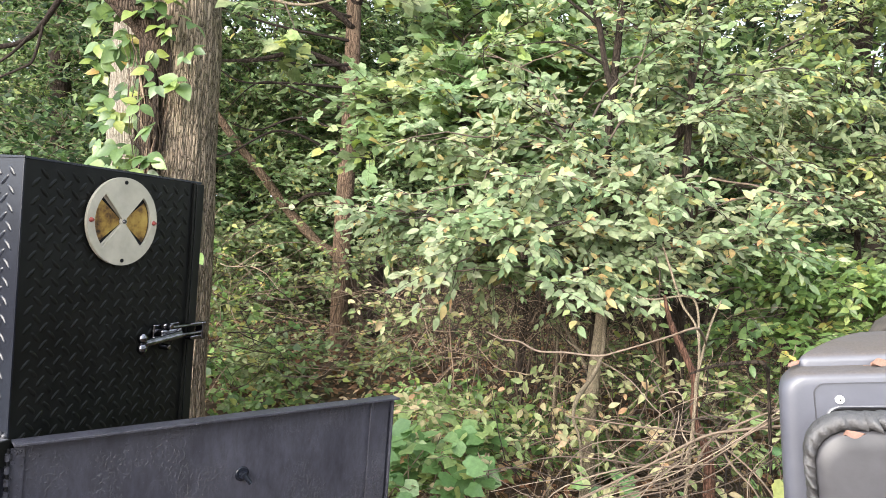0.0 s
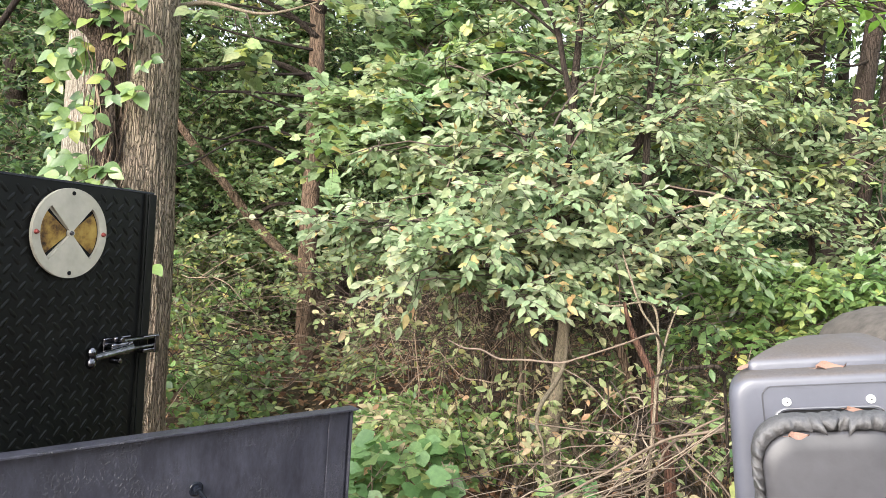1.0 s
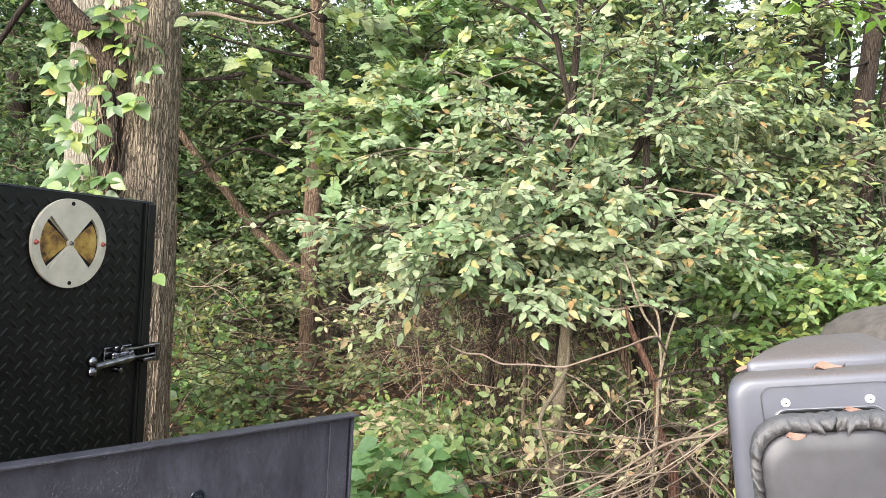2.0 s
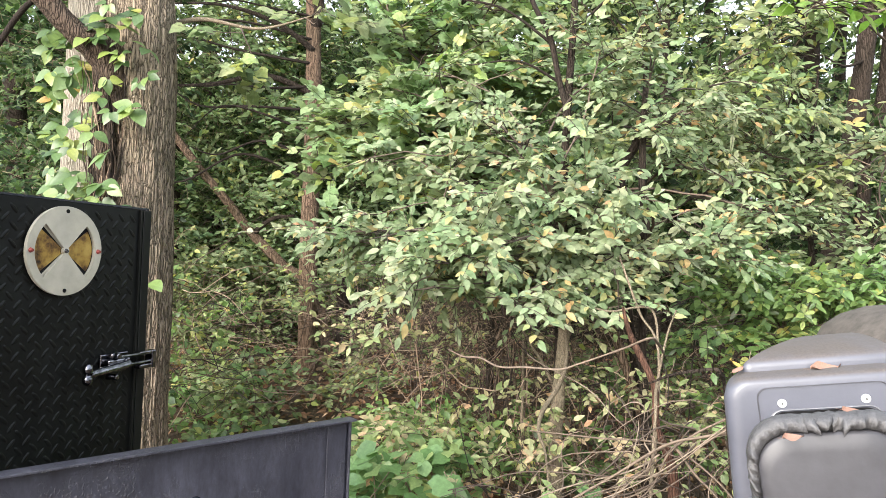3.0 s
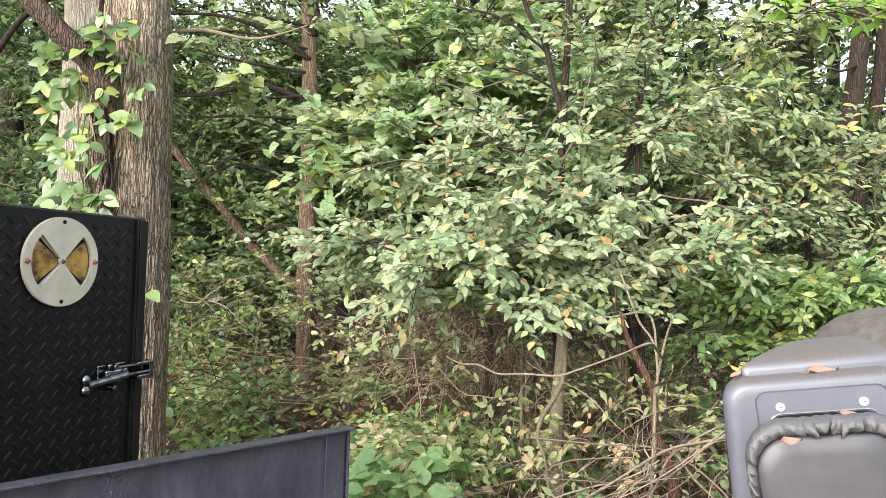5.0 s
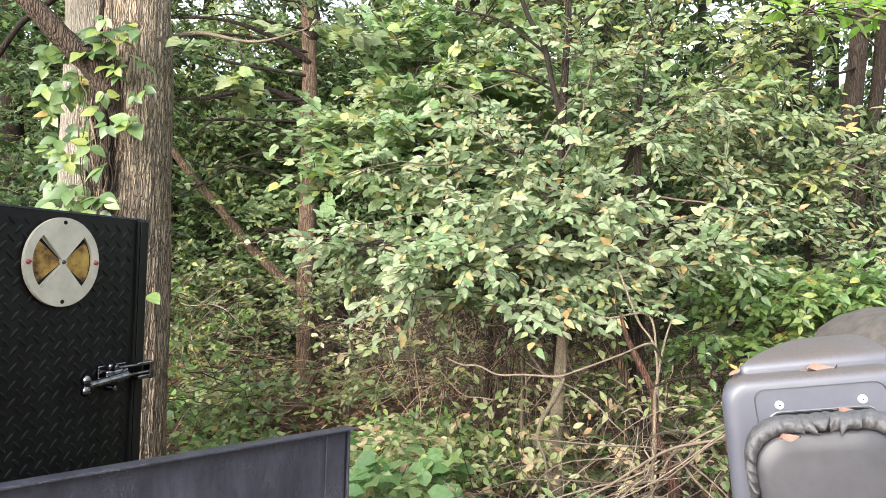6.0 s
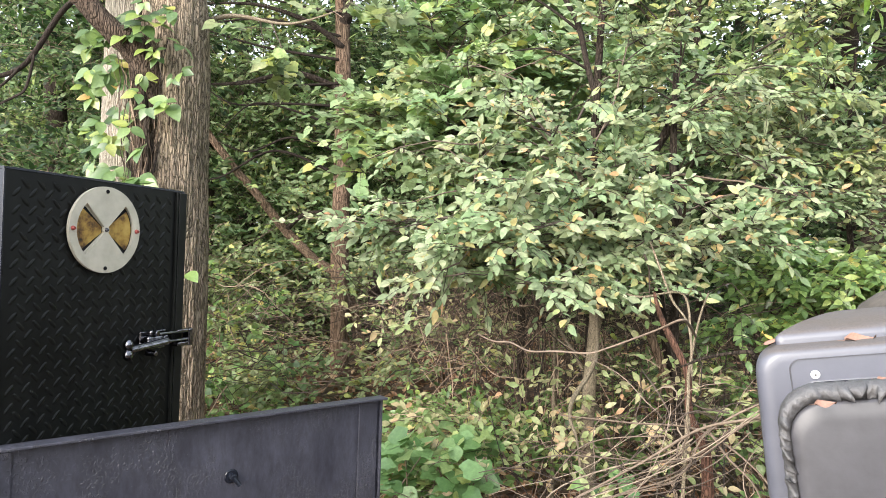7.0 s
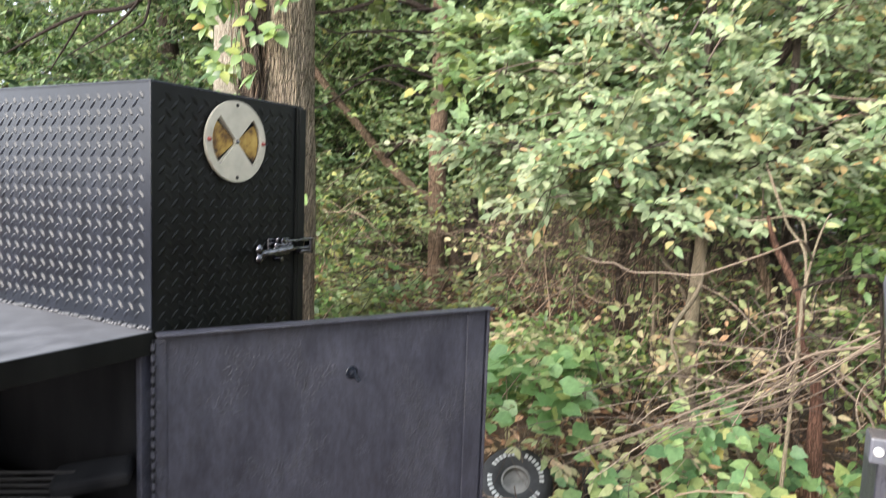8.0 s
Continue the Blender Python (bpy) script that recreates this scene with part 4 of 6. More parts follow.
def tree(name, at, label, keys, mat, limbs=(), sides=20, ridges=0.0, seed=1, category="tree", trunk="trunk", steps=8, wobble=0.06, limb_mat=None):
    limb_mat = limb_mat or BARK_DARK
    t = new(name)
    t.empty_display_size = 0.1
    tagged(t, label, category)
    put(trunk, trunk_mesh(trunk, keys, mat, sides, steps, ridges, wobble, seed=seed), t)
    for i, k in enumerate(limbs):
        limb(t, "branch", k, limb_mat, seed * 7 + i, sides=28 if sides > 90 else 12, steps=8, ridges=0.035 if ridges else 0)
    return t


def crown(parent, rng, blobs, shape, mat, length, gap, size, twig_r=0.006, twig_mat=None, name="foliage", **kw):
    lb, tb = leafy(rng, blobs, shape, length, gap, size, twig_r, **kw)
    put(name, leaves_mesh(name, lb, mat), parent, kind="stuff")
    if tb:
        put("twig_growth", leaves_mesh("twig_growth", tb, twig_mat or TWIG), parent, kind="stuff")


rng = np.random.default_rng(11)

big = tree("oak_tree", None, "large furrowed tree trunk with climbing vine leaves", [(-2.00, 4.40, -0.30, 0.34), (-2.02, 4.40, 0.45, 0.232), (-2.035, 4.40, 1.93, 0.23), (-2.06, 4.40, 3.04, 0.23), (-2.09, 4.40, 4.15, 0.215), (-2.07, 4.40, 6.74, 0.185), (-2.0, 4.4, 10, 0.1)],
           BARK_MAIN, [[(-2.12, 4.34, 0.9, 0.13), (-2.13, 4.3, 1.7, 0.13), (-2.11, 4.29, 2.4, 0.13), (-2.12, 4.24, 2.76, 0.115), (-2.19, 4.16, 2.95, 0.09), (-2.32, 4.10, 3.06, 0.074), (-2.48, 4.05, 3.23, 0.066), (-2.67, 4.00, 3.44, 0.057), (-2.97, 3.90, 3.81, 0.046), (-3.6, 3.8, 4.4, 0.03)]],
           sides=200, ridges=0.014, seed=4, steps=26, wobble=0.05, limb_mat=BARK_LIMB)
crown(big, rng, [((-2.4, 5.6, 8.8), (2.6, 2.2, 1.8), 230), ((-3.6, 3.9, 5.2), (1.2, 1.2, 0.8), 120)], LEAF_SMALL, LEAF_UPPER, 0.6, 0.06, 0.12)
pale = tree("pale_tree", None, "pale-barked tree trunk close behind the furrowed one", [(-2.47, 4.75, -0.30, 0.25), (-2.48, 4.75, 0.74, 0.192), (-2.51, 4.75, 2.14, 0.180), (-2.54, 4.75, 3.53, 0.168), (-2.57, 4.75, 5.53, 0.152), (-2.7, 4.8, 9, 0.08)],
            BARK_PALE, [[(-2.6, 4.75, 3.75, 0.022), (-3.0, 4.7, 3.42, 0.02), (-3.3, 4.65, 2.95, 0.017), (-3.72, 4.6, 2.85, 0.015), (-4.0, 4.6, 2.75, 0.012), (-4.43, 4.6, 2.55, 0.006)], [(-3.28, 4.655, 2.98, 0.011), (-3.36, 4.6, 2.84, 0.01), (-3.5, 4.6, 2.74, 0.009), (-3.88, 4.6, 2.53, 0.004)], [(-3.2, 4.67, 3.1, 0.012), (-3.22, 4.62, 2.82, 0.01), (-3.3, 4.6, 2.73, 0.009), (-3.69, 4.6, 2.55, 0.004)], [(-3.72, 4.6, 2.85, 0.009), (-3.85, 4.55, 2.6, 0.007), (-3.95, 4.5, 2.4, 0.004)]],
            sides=64, ridges=0.012, seed=9, steps=20, limb_mat=BARK_BLACK)
crown(pale, rng, [((-3.2, 5.6, 7.6), (2.0, 2.0, 1.5), 150)], LEAF_SMALL, LEAF_UPPER, 0.6, 0.06, 0.12)

# climbing vine leaves on the big trunk
def climbing_vine():
    vine = new("climbing_vine")
    tagged(vine, "climbing vine with bright green leaves on the trunk", "vine")
    r = np.random.default_rng(21)
    put("stem", trunk_mesh("stem", [(-2.08, 4.17, 0.1, 0.02), (-2.16, 4.16, 1.2, 0.018), (-2.08, 4.15, 2.2, 0.017), (-2.17, 4.15, 3.2, 0.015), (-2.1, 4.17, 4.2, 0.012)], BARK_DARK, 8, 10, 0, 0.12, seed=3), vine)
    put("stem", trunk_mesh("stem", [(-2.24, 4.45, 0.3, 0.012), (-2.3, 4.42, 1.5, 0.012), (-2.36, 4.42, 2.5, 0.011), (-2.3, 4.4, 3.6, 0.01)], BARK_DARK, 8, 10, 0, 0.12, seed=4), vine)
    blade = mesh_of("leaf", *LEAF_IVY, LEAF_VINE, True)
    for i in range(99):
        z = r.uniform(1.95, 3.2) if i < 96 else r.uniform(0.9, 1.9)
        if i % 3 < 2:
            x, y = r.normal(-2.38, 0.11), 4.3 + r.uniform(-0.14, 0.06)
        else:
            x, y = r.normal(-2.06, 0.12), 4.09 + r.uniform(-0.1, 0.02)
        if i >= 96:
            x, y, z = (-1.78, 4.1, 1.55) if i == 96 else (-2.25 + r.normal(0, 0.06), 4.15, z)
        p = site(x, y, z)
        al = (site(r.normal(-0.15, 0.5), -0.5 + r.normal(0, 0.25), r.normal(-0.55, 0.3)) - STATION).normalized()
        no = site(r.normal(0, 0.3), -0.9 + r.normal(0, 0.25), 0.8 + r.normal(0, 0.25)) - STATION
        no = (no - al * no.dot(al)).normalized()
        size = r.uniform(0.075, 0.14)
        for turn in ((0, 68, -68) if i != 96 else (0,)):
            way = Matrix.Rotation(radians(turn + r.normal(0, 9)), 3, no) @ al
            up = (no + Vector(r.normal(0, 0.18, 3))).normalized()
            up = (up - way * up.dot(way)).normalized()
            put("leaf", blade, vine, m=Matrix.Translation(p + way * 0.012) @ Matrix((way.cross(up), way, up)).transposed().to_4x4() @ Matrix.Scale(size * r.uniform(0.8, 1.05), 4))
    # hairy aerial roots in the hollow between the trunks
    n = 260
    z0 = r.uniform(0.9, 2.75, n)
    a = np.stack([r.normal(-2.13, 0.06, n) - 0.02 * (z0 - 1.5), 4.15 + 0.04 * r.random(n), z0], 1)
    b = a + np.stack([r.normal(0.01, 0.045, n), r.normal(0, 0.015, n), r.uniform(0.15, 0.6, n)], 1)
    put("root_growth", leaves_mesh("root_growth", [tubes(arcs(r, a, b, r.normal(0, 0.015, n), 7, 0.008), r.uniform(0.002, 0.006, n), r.uniform(0.001, 0.004, n), 4)], MID_TWIG), vine, "hairy brown aerial roots", kind="stuff")


climbing_vine()

mid = tree("slender_tree", None, "slender brown tree trunk wrapped in creeper stems", [(-1.50, 7.80, -0.42, 0.125), (-1.54, 7.80, 0.50, 0.1), (-1.57, 7.80, 1.81, 0.096), (-1.58, 7.80, 3.12, 0.090), (-1.63, 7.80, 4.43, 0.084), (-1.70, 7.80, 6.07, 0.079), (-1.73, 7.80, 8.69, 0.057)],
           BARK_BROWN, [[(-1.63, 7.80, 4.36, 0.066), (-1.55, 7.70, 4.59, 0.058), (-1.69, 7.60, 5.06, 0.045), (-1.79, 7.50, 5.90, 0.032)],
                       [(-1.6, 7.75, 3.6, 0.04), (-2.1, 7.6, 3.75, 0.03), (-2.7, 7.5, 3.6, 0.02), (-3.2, 7.4, 3.55, 0.01)],
                       [(-1.6, 7.75, 4.1, 0.035), (-2.0, 7.6, 4.35, 0.026), (-2.6, 7.5, 4.5, 0.018), (-3.3, 7.4, 4.45, 0.008)]], sides=32, ridges=0.02, seed=14)
for k in range(9):
    z0, reach = 2.6 + 0.27 * k, rng.uniform(1.0, 2.2)
    limb(mid, "branch", [(-1.6, 7.75, z0, 0.018), (-1.6 - reach * 0.4, 7.5, z0 + rng.normal(0.05, 0.1), 0.013), (-1.6 - reach * 0.75, 7.35, z0 + rng.normal(0.0, 0.14), 0.009), (-1.6 - reach, 7.2, z0 + rng.normal(-0.05, 0.16), 0.004)], BARK_BLACK, 140 + k, 8, 6)
crown(mid, rng, [((-1.7, 7.8, 7.6), (2.2, 2.2, 1.5), 200)], LEAF_SMALL, LEAF_UPPER, 0.6, 0.06, 0.11)
lean = tree("leaning_tree", None, "leaning dead tree trunk resting against the slender tree", [(-1.2, 8.0, -0.1, 0.085), (-1.51, 8.00, 1.27, 0.06), (-1.93, 8.10, 1.60, 0.055), (-2.34, 8.20, 1.96, 0.053), (-2.65, 8.20, 2.33, 0.05), (-3.06, 8.30, 2.75, 0.046), (-3.6, 8.30, 3.4, 0.05)],
            BARK_BROWN, [[(-2.34, 8.2, 1.96, 0.035), (-2.1, 8.1, 2.15, 0.025), (-1.8, 8.0, 2.2, 0.012)]], sides=20, ridges=0.02, seed=15)
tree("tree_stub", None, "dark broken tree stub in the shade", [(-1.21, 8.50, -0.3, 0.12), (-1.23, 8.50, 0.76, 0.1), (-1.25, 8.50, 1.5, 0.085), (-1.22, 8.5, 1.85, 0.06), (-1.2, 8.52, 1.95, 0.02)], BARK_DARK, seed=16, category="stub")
r1 = tree("twin_tree", None, "dark ragged-barked tree trunk with bare side branches", [(4.2, 8.0, -0.3, 0.15), (4.41, 8.00, 0.72, 0.115), (4.65, 8.00, 2.47, 0.11), (4.82, 8.00, 3.56, 0.105), (4.92, 8.00, 4.37, 0.098), (4.97, 8.00, 5.18, 0.09), (5.02, 8.00, 8.06, 0.067)],
          BARK_DARK, [[(4.87, 7.95, 4.3, 0.022), (4.5, 7.7, 4.15, 0.014), (4.1, 7.5, 4.2, 0.009), (3.7, 7.4, 4.1, 0.004)], [(5.2, 8.2, 0, 0.08), (5.05, 8.2, 2.4, 0.08), (5.3, 8.2, 4.2, 0.075), (5.4, 8.2, 6.5, 0.06)]], sides=28, ridges=0.02, seed=17)
crown(r1, rng, [((5.0, 8.2, 7.4), (2.2, 2.2, 1.5), 250)], LEAF_SMALL, LEAF_UPPER, 0.6, 0.06, 0.11)
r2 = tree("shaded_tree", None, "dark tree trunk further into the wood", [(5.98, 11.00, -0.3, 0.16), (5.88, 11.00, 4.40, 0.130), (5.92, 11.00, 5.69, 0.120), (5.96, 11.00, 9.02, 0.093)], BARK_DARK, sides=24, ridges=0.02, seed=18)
crown(r2, rng, [((5.9, 11, 9), (2.4, 2.4, 1.7), 260)], LEAF_SMALL, LEAF_UPPER, 0.6, 0.06, 0.12)
r3 = tree("young_tree", None, "young tree with a thin dark trunk", [(4.25, 9.00, -0.3, 0.065), (4.25, 9.00, 1.93, 0.061), (4.28, 9.00, 3.52, 0.053), (4.28, 9.00, 5.41, 0.045), (4.25, 9.00, 7.68, 0.03)], BARK_DARK, seed=19)
crown(r3, rng, [((4.2, 9, 7.0), (1.6, 1.6, 1.4), 300)], LEAF_SMALL, LEAF_UPPER, 0.5, 0.06, 0.1)

# trees further back
for i, (x, a, h, w) in enumerate([(-6.5, 10, 9, .16), (-4.6, 13, 10, .15), (-8.8, 13.5, 11, .2), (-3.4, 17, 12, .2), (-0.3, 13, 10, .13), (1.6, 11.5, 9, .1), (2.7, 15, 11, .17), (0.8, 19, 13, .22),
                                  (6.9, 18, 12, .2), (7.6, 14.5, 11, .17), (8.4, 10.5, 10, .15), (10.5, 18, 12, .2), (-11, 19, 13, .22), (3.2, 9.8, 8, .07), (-4.0, 9.6, 8.5, .09), (13, 15, 11, .18), (7, 5, 9, .14), (8.5, 2, 10, .18), (7.5, -1, 9, .14), (9, -4, 10, .17), (6.5, -6.5, 9, .15), (10, 0, 11, .2), (8, -9, 10, .17), (3.5, -10, 10, .17), (11, -7, 11, .2)]):
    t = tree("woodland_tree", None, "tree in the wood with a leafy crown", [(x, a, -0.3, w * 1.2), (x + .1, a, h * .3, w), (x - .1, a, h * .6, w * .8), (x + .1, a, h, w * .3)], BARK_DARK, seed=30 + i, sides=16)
    t["group"] = "trees of the wood"
    # Crowns on the left all take the leaf colour with painted shade.
    crown(t, rng, [((x, a, h * 0.78), (2.6, 2.4, h * 0.24), 230), ((x + .5, a - .5, h * 0.42), (2.2, 2.0, h * 0.14), 130)], LEAF_SMALL, LEAF_DARK_SHADE if i % 2 or x < -3 else LEAF_UPPER, 0.8, 0.06, 0.15)


# ---- wood: shrubs ----
def bough_lines(rng, a, b, m=9, kink=0.02):
    """Kinked lines from a to b in the site frame."""
    s = np.linspace(0, 1, m)[None, :, None]
    line = a[:, None] + (b - a)[:, None] * s
    span = np.linalg.norm(b - a, axis=1)[:, None, None]
    line[..., 2:] += 0.25 * span * s * (1 - s)
    return line + np.cumsum(rng.normal(0, kink, line.shape), 1) * span * (1 - s) * s * 4


def branching(rng, pts, blobs, thin=1.0):
    """Boughs from the stems into each blob, side boughs on them, and the places and headings of leafy twigs."""
    boughs, sides, anchors, heads = [], [], [], []
    for c, rad, n in blobs:
        c, rad = np.array(c), np.array(rad)
        k = max(2, n // 45)
        low = pts[pts[:, 2] < c[2] + 0.1]
        low = low if len(low) else pts
        near = low[np.argsort(np.sum((low - c) ** 2, 1))[:max(3, len(low) // 4)]]
        a = near[rng.integers(0, len(near), k)]
        off = a - c
        dist = np.linalg.norm(off, axis=1)[:, None]
        a = np.where(dist > 1.1, c + off / np.maximum(dist, 1e-6) * rng.uniform(0.7, 1.1, (k, 1)), a)
        b = in_blob(rng, k, c, rad * 0.9, 0.6)
        main = bough_lines(rng, a, b)
        boughs.append(main)
        ns = max(3, n // 7)
        w = rng.integers(0, k, ns)
        at = rng.integers(2, 9, ns)
        p = main[w, at]
        d = unit(main[w, -1] - main[w, 0]) * 0.4 + rng.normal(size=(ns, 3)) * np.array([1, 1, 0.3])
        ln = rng.uniform(0.35, 1.0, ns)[:, None] * np.mean(rad[:2]) * 0.9
        side = bough_lines(rng, p, p + unit(d) * ln, 6)
        sides.append(side)
        w = rng.integers(0, ns, n)
        f = rng.random(n) ** 0.6 * 4.99
        i = f.astype(int)
        anchors.append(side[w, i] + (side[w, i + 1] - side[w, i]) * (f - i)[:, None])
        heads.append(unit(side[w, -1] - side[w, 0]))
    heads = np.concatenate(heads)
    heads[:, 2] = np.maximum(heads[:, 2], -0.08)
    return np.concatenate(boughs), np.concatenate(sides), np.concatenate(anchors), heads


def shrub(name, label, stems, blobs, shape, leaf, length, gap, size, seed, stem_mat=None, category="shrub", bough=0.008, **kw):
    """Stems, boughs that reach into the crown, and leafy twigs."""
    r = np.random.default_rng(seed)
    s = new(name)
    tagged(s, label, category)
    for i, k in enumerate(stems):
        put("stem", trunk_mesh("stem", k, stem_mat or BARK_STEM, 12, 6, 0, 0.1, seed=seed + i), s)
    pts = np.array([q[:3] for k in stems for q in curve_points(k, 6)])
    kw.pop("loose", None)
    main, side, anchors, heads = branching(r, pts, blobs)
    n, k = len(main), len(side)
    put("bough_growth", leaves_mesh("bough_growth", [tubes(site_np(main.reshape(-1, 3)).reshape(main.shape), bough * r.uniform(0.6, 1.2, n), np.full(n, bough * 0.35), 6),
                                                     tubes(site_np(side.reshape(-1, 3)).reshape(side.shape), bough * r.uniform(0.45, 0.8, k), np.full(k, bough * 0.22), 4)], DARK_TWIG), s, kind="stuff")
    line, p, al, no, sz = sprays(r, anchors, (0, 0, 0), length, gap, size, heads=heads, **kw)
    put("foliage", leaves_mesh("foliage", [leaf_arrays(shape, site_np(p), turn_np(al), turn_np(no), sz)], leaf), s, kind="stuff")
    put("twig_growth", leaves_mesh("twig_growth", [tubes(site_np(line.reshape(-1, 3)).reshape(line.shape), np.full(len(line), 0.003), np.full(len(line), 0.0011))], DARK_TWIG), s, kind="stuff")
    return s


shrub("pale_shrub", "tall shrub with pale green leaves, some turned yellow",
      [[(0.75, 3.90, -0.1, 0.05), (0.69, 3.90, 0.58, 0.04), (0.69, 3.90, 1.01, 0.034), (0.71, 3.90, 1.47, 0.031), (0.69, 3.95, 1.76, 0.028), (0.66, 3.95, 2.05, 0.02), (0.5, 3.9, 2.4, 0.01)]],
      [((0.25, 3.7, 1.95), (0.75, 0.5, 0.32), 190), ((-0.3, 3.75, 1.95), (0.42, 0.4, 0.3), 110), ((0.75, 3.85, 2.1), (0.6, 0.5, 0.34), 81), ((-0.25, 3.45, 1.64), (0.4, 0.3, 0.18), 85), ((-0.55, 3.75, 1.72), (0.25, 0.3, 0.25), 46), ((1.0, 3.5, 1.76), (0.45, 0.3, 0.2), 46), ((0.72, 3.45, 1.8), (0.3, 0.25, 0.17), 35),
       ((0.15, 3.42, 1.7), (0.4, 0.3, 0.14), 65), ((0.95, 3.6, 1.85), (0.45, 0.4, 0.24), 46), ((0.1, 4.0, 2.3), (0.7, 0.5, 0.26), 87), ((0.35, 4.35, 2.75), (0.75, 0.4, 0.4), 87), ((0.9, 4.4, 3.0), (0.5, 0.4, 0.5), 52), ((0.2, 3.2, 1.8), (0.4, 0.2, 0.12), 45), ((0.25, 3.25, 1.64), (0.45, 0.2, 0.1), 50), ((-0.7, 3.9, 1.85), (0.18, 0.25, 0.25), 34), ((-0.5, 3.9, 2.3), (0.25, 0.3, 0.12), 17)],
      LEAF_OVAL, LEAF_SHRUB, 0.28, 0.028, 0.062, 101, lift=0.08, droop=0.2, face=1.35, rough=0.6)
tree("dark_sapling", None, "slender dark sapling with a forked stem", [(0.74, 4.2, -0.1, 0.034), (0.735, 4.2, 1.2, 0.03), (0.72, 4.15, 2.16, 0.027), (0.715, 4.10, 2.69, 0.026), (0.75, 4.20, 3.21, 0.023), (0.78, 4.30, 4.0, 0.015), (0.8, 4.3, 4.8, 0.006)], BARK_DARK,
     [[(0.74, 4.10, 2.62, 0.02), (0.66, 4.10, 2.86, 0.019), (0.59, 4.10, 3.14, 0.018), (0.47, 4.10, 3.37, 0.015), (0.30, 4.10, 3.85, 0.01), (0.2, 4.1, 4.3, 0.005)],
      [(0.66, 4.1, 2.86, 0.009), (0.4, 4.0, 2.95, 0.006), (0.1, 3.95, 2.9, 0.003)], [(0.75, 4.2, 3.2, 0.009), (0.95, 4.1, 3.4, 0.007), (1.15, 4.05, 3.5, 0.004)], [(0.6, 4.1, 3.1, 0.009), (0.3, 4.1, 3.3, 0.007), (0.0, 4.1, 3.35, 0.004)]],
     sides=12, seed=61, category="sapling", trunk="stem", limb_mat=BARK_BLACK)
shrub("arching_shrub", "shrub with dark crooked stems and pale leaves",
      [[(1.3, 4.1, -0.1, 0.03), (1.26, 4.10, 0.78, 0.025), (1.22, 4.10, 1.33, 0.023), (1.24, 4.10, 1.85, 0.022), (1.2, 4.15, 2.26, 0.024), (1.24, 4.3, 2.9, 0.018)],
       [(1.45, 4.3, -0.1, 0.03), (1.3, 4.3, 0.8, 0.026), (1.10, 4.30, 1.95, 0.028), (1.11, 4.30, 2.21, 0.03), (1.12, 4.30, 2.39, 0.03), (1.21, 4.30, 2.57, 0.029), (1.25, 4.30, 2.80, 0.015)]],
      [((1.75, 4.5, 2.55), (0.72, 0.6, 0.45), 86), ((1.6, 4.2, 2.2), (0.6, 0.5, 0.34), 49), ((2.4, 4.7, 2.2), (0.7, 0.6, 0.3), 53), ((1.5, 4.5, 3.15), (0.9, 0.6, 0.34), 53), ((1.3, 4.0, 1.95), (0.5, 0.4, 0.22), 45), ((1.6, 3.9, 1.75), (0.4, 0.4, 0.18), 12)],
      LEAF_OVAL, LEAF_SHRUB, 0.32, 0.03, 0.062, 102, BARK_DARK, bough=0.011, lift=0.05, droop=0.2, face=1.3, rough=0.6)
shrub("edge_shrub", "loose shrub with pale green leaves in flat sprays",
      [[(2.9, 5.3, -0.1, 0.03), (2.95, 5.3, 1.2, 0.026), (2.85, 5.3, 2.4, 0.018), (2.9, 5.3, 3.4, 0.008)], [(3.1, 5.3, -0.1, 0.025), (3.2, 5.25, 1.3, 0.02), (3.35, 5.2, 2.3, 0.012)]],
      [((2.2, 4.9, 2.5), (0.5, 0.4, 0.3), 44), ((2.75, 5.0, 2.1), (0.6, 0.4, 0.2), 60), ((3.1, 5.0, 2.45), (0.55, 0.4, 0.25), 52), ((2.8, 5.4, 3.1), (0.8, 0.4, 0.3), 60), ((3.4, 5.0, 1.95), (0.5, 0.4, 0.25), 56), ((2.3, 4.9, 2.0), (0.5, 0.4, 0.2), 44), ((3.6, 5.3, 2.9), (0.6, 0.4, 0.4), 48)],
      LEAF_OVAL, LEAF_SHRUB, 0.34, 0.034, 0.07, 108, BARK_DARK, bough=0.009, lift=0.03, droop=0.15, face=1.3, rough=0.55)
shrub("green_bush", "low dense bush with fresh green leaves",
      [[(2.4, 4.9, -0.1, 0.02), (2.45, 4.9, 0.9, 0.016), (2.5, 4.9, 1.6, 0.01)], [(2.9, 4.8, -0.1, 0.02), (2.8, 4.8, 0.9, 0.016), (2.8, 4.8, 1.6, 0.01)]],
      [((2.3, 4.7, 1.72), (0.6, 0.5, 0.22), 190), ((2.9, 4.8, 1.7), (0.6, 0.5, 0.26), 220), ((2.4, 4.4, 1.45), (0.55, 0.4, 0.18), 150), ((1.85, 4.4, 1.55), (0.4, 0.4, 0.2), 70), ((3.4, 4.6, 1.55), (0.5, 0.5, 0.35), 110)],
      LEAF_OVAL, LEAF_GREEN, 0.3, 0.034, 0.078, 103, lift=0.1)
